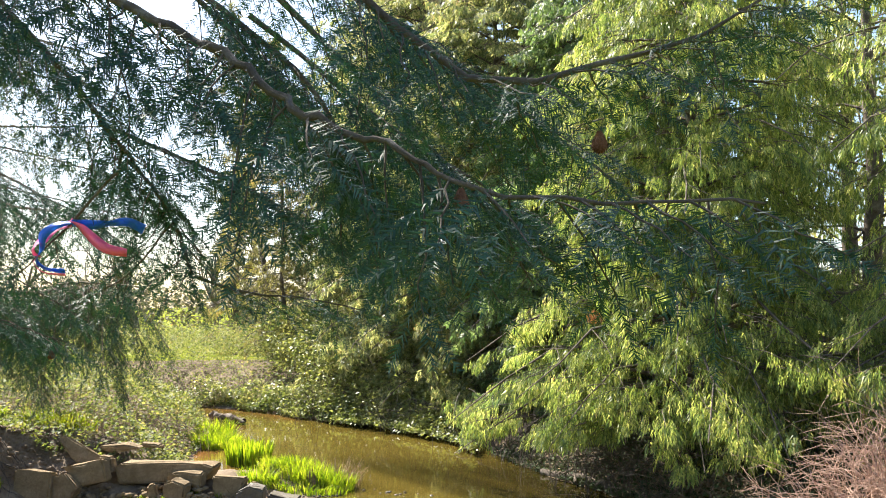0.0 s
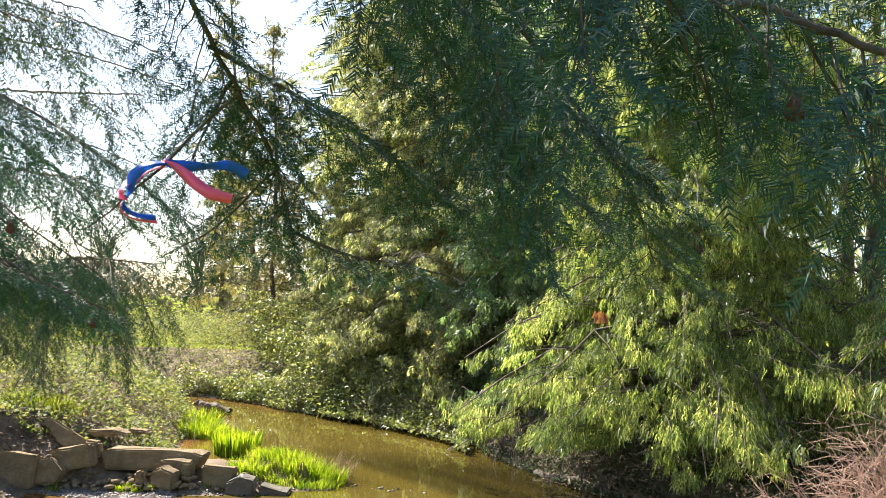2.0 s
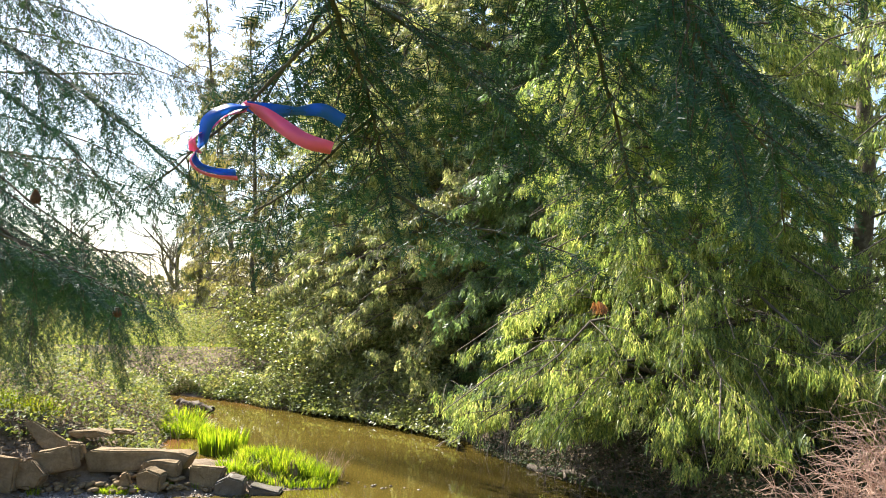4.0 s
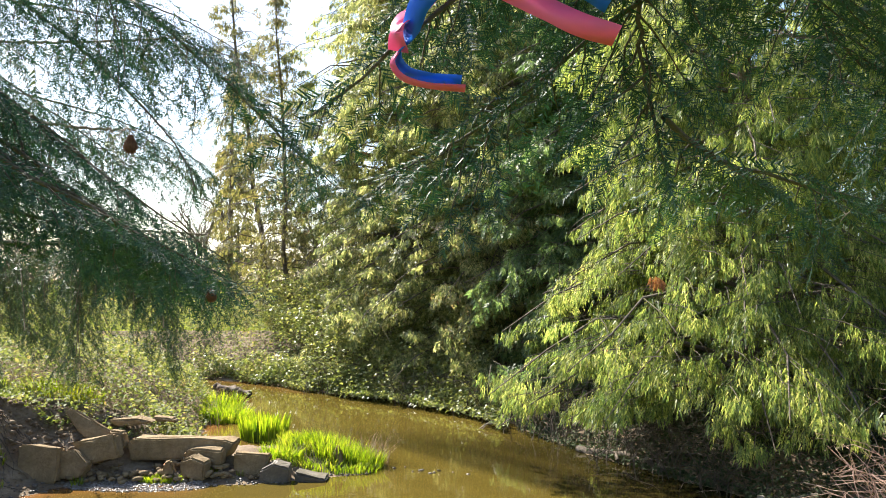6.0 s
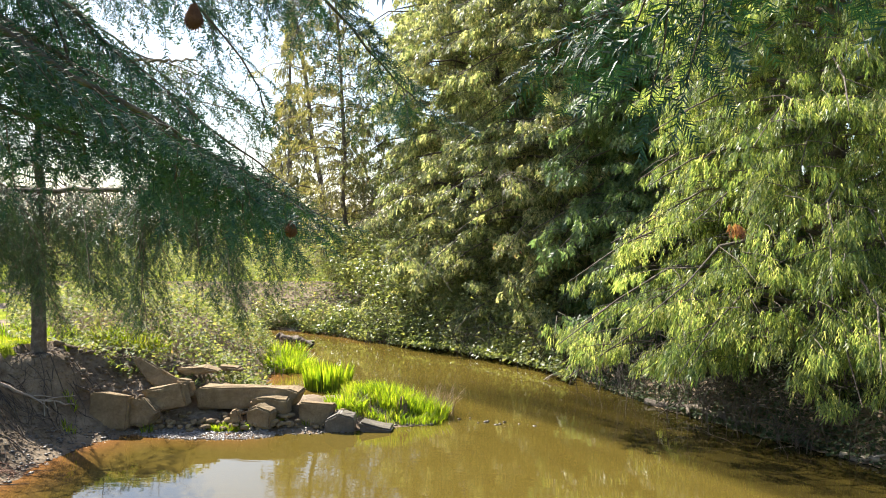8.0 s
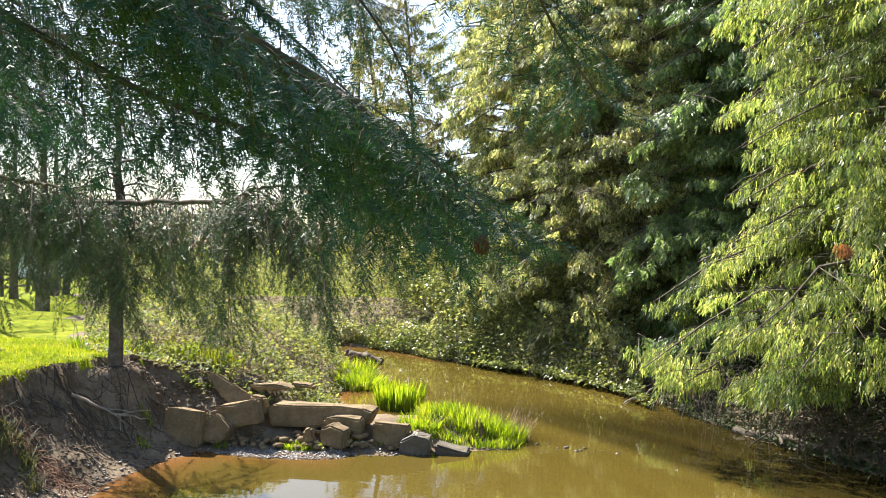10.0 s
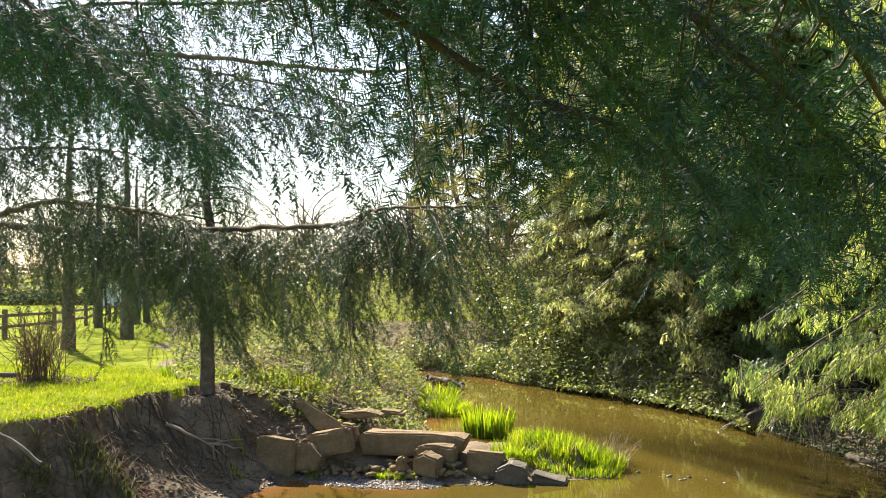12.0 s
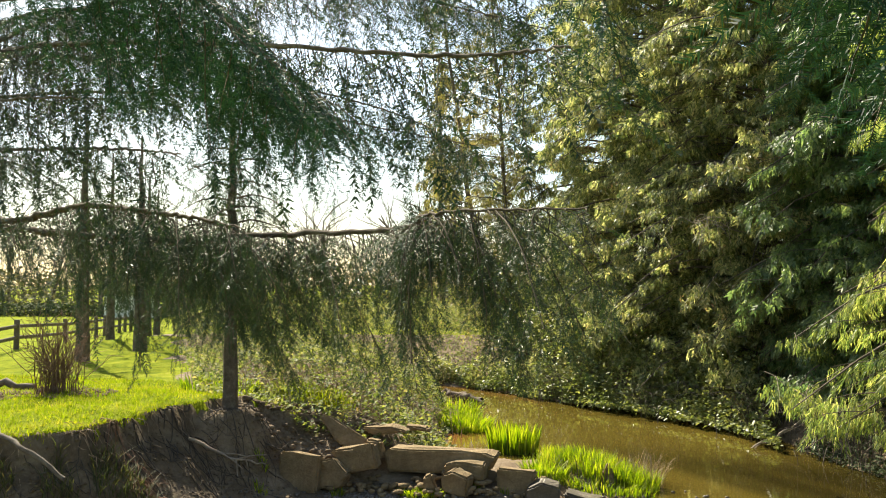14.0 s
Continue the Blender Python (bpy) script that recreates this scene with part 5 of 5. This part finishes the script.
for k in range(420):
    y = g.uniform(9.0, 15.8)
    x = g.uniform(-9.6, -7.7)
    a = np.array(on_ground(x, y, 0.02))
    if float(shore_distance(x, y)) < 0.35 or float(shore_distance(x, y)) > 1.7:
        continue
    n, step_ = 7, g.uniform(0.03, 0.12)
    head = g.uniform(-1.0, 0.7)
    p = [a]
    for i in range(n):
        head += g.normal(0, 0.35)
        q = p[-1] + np.array([math.cos(head), math.sin(head), 0]) * step_
        p.append(np.array(on_ground(q[0], q[1], g.uniform(0.0, 0.035))))
    heap.add(*tube(p, np.linspace(1, 0.4, n + 1) * g.uniform(0.003, 0.012), 4))
tagged(obj("root_litter", heap.mesh("root_litter", TWIG, True)), "exposed roots and twigs on the eroded earth bank", "roots", kind="stuff")


cane_bush("brush_pile", "tangled dry roots and brush heaped on the muddy shore", (-7.95, 10.35), 70, 0.42, 0.6, 0.007, 205, PALE, arch=0.7, category="brush", base=0.3)
# a tongue of reddish roots and crumbs that has slid down the cut bank
ROOT = rough_surface("red_root", [(0.2, (0.1, 0.05, 0.03)), (0.6, (0.26, 0.15, 0.1)), (0.9, (0.45, 0.33, 0.25))], 14.0, 0.8, 0.4)
g = np.random.default_rng(201)
heap = Heap()
for k in range(150):
    q = g.uniform(0, 1)
    x, y = -9.25 + 1.55 * q + g.normal(0, 0.1), 12.75 - 0.2 * q + g.normal(0, 0.12)
    head = -0.3 + g.normal(0, 0.6)
    p = [np.array(on_ground(x, y, 0.02))]
    for i in range(6):
        head += g.normal(0, 0.4)
        e = p[-1] + np.array([math.cos(head), math.sin(head), 0]) * g.uniform(0.03, 0.08)
        p.append(np.array(on_ground(e[0], e[1], g.uniform(0.005, 0.06))))
    heap.add(*tube(p, np.linspace(1, 0.4, 7) * g.uniform(0.004, 0.012), 4))
tagged(obj("root_litter", heap.mesh("root_litter", ROOT, True)), "reddish roots and crumbled earth sliding down the bank", "roots", kind="stuff")
# hanging roots and dry grass under the turf lip
heap = Heap()
for k in range(900):
    x, y = g.uniform(-10.6, -7.7), g.uniform(9.0, 15.4)
    d = float(shore_distance(x, y))
    if not 1.4 < d < 1.66:
        continue
    a = np.array([x, y, float(height(x, y)) + 0.01])
    ex, ey = shore_distance(x + 0.05, y) - d, shore_distance(x, y + 0.05) - d
    o = -np.array([float(ex), float(ey), 0]) / (math.hypot(float(ex), float(ey)) + 1e-6)
    ln = g.uniform(0.06, 0.32)
    heap.add(*tube([a, a + o * 0.1 - UP * ln * 0.3 + g.normal(0, 0.02, 3), a + o * 0.16 - UP * ln + g.normal(0, 0.03, 3)], [0.005, 0.004, 0.002], 3))
tagged(obj("hanging_roots", heap.mesh("hanging_roots", DRY, True)), "thin roots and dry grass hanging from the turf lip", "roots", kind="stuff")
stick("timber_edging", "weathered log edging along the mulch bed", [on_ground(-14.8, 15.3, 0.05), on_ground(-13.7, 15.55, 0.05), on_ground(-12.7, 15.8, 0.05)], 0.07, 0.065, 203, WEATHERED, 0, "edging")


# ---- flagging tape ----
def tape_material(name, colour):
    m = material(name, colour, 0.35, 0.5)
    nt = m.node_tree
    tl = nt.nodes.new("ShaderNodeBsdfTranslucent")
    tl.inputs[0].default_value = (*colour, 1)
    mx = nt.nodes.new("ShaderNodeMixShader")
    mx.inputs[0].default_value = 0.45
    wire(m, nt.nodes["Principled BSDF"].outputs[0], mx.inputs[1]), wire(m, tl.outputs[0], mx.inputs[2])
    wire(m, mx.outputs[0], nt.nodes["Material Output"].inputs[0])
    return m


PINK, BLUE = tape_material("pink_plastic", (0.85, 0.17, 0.4)), tape_material("blue_plastic", (0.015, 0.15, 0.65))
tape = new("flagging_tape")
tape.location = (0.106, 0.197, 0.195)


def ribbon(name, pts, turns, mat, width=0.028):
    """A thin twisting strip along pts; turns: degrees at each point."""
    n = 40
    line = smooth_line(pts, n)
    tw = np.radians(np.interp(np.linspace(0, 1, n), np.linspace(0, 1, len(turns)), turns))
    t = np.gradient(line, axis=0)
    t /= np.linalg.norm(t, axis=1)[:, None]
    a = np.cross(t, [0, 1, 0.05])
    a /= np.linalg.norm(a, axis=1)[:, None]
    b = np.cross(t, a)
    w = (np.cos(tw)[:, None] * a + np.sin(tw)[:, None] * b) * width / 2
    th = np.cross(t, w)
    th *= 0.0004 / (np.linalg.norm(th, axis=1)[:, None])
    v = np.stack([line - w - th, line + w - th, line + w + th, line - w + th], 1).reshape(-1, 3)
    i = np.arange(n - 1)[:, None] * 4
    f = np.concatenate([i + np.array([[k, (k + 1) % 4, (k + 1) % 4 + 4, k + 4]]) for k in range(4)])
    return obj(name, mesh_np(name, v, f, mat, True), tape)


K1, K2 = (-0.89, 2.02, 3.665), (-0.985, 2.03, 3.575)
ribbon("pink_streamer", [K1, (-0.85, 2.0, 3.645), (-0.80, 1.97, 3.61), (-0.765, 1.96, 3.59), (-0.72, 1.97, 3.58)], [80, 30, 0, 15, 40], PINK)
ribbon("blue_streamer", [K1, (-0.85, 2.03, 3.66), (-0.80, 2.05, 3.665), (-0.75, 2.05, 3.668), (-0.71, 2.06, 3.65)], [60, 20, 70, 30, 10], BLUE)
ribbon("blue_wrap", [K1, (-0.92, 2.0, 3.655), (-0.955, 2.0, 3.63), (-0.97, 2.02, 3.60), K2], [70, 40, 10, 30, 80], BLUE)
ribbon("pink_wrap", [K1, (-0.93, 2.04, 3.65), (-0.975, 2.04, 3.62), (-0.985, 2.01, 3.595), K2], [30, 80, 20, 60, 20], PINK)
ribbon("blue_tail", [K2, (-0.985, 2.03, 3.56), (-0.97, 2.03, 3.547), (-0.94, 2.02, 3.538), (-0.905, 2.02, 3.534)], [70, 40, 55, 60, 40], BLUE, 0.02)
ribbon("pink_tail", [K2, (-0.992, 2.025, 3.558), (-0.978, 2.025, 3.54), (-0.945, 2.015, 3.528), (-0.90, 2.015, 3.525)], [70, 60, 65, 70, 60], PINK, 0.014)
tagged(tape, "pink and blue plastic flagging tape tied round a fir twig", "tape")
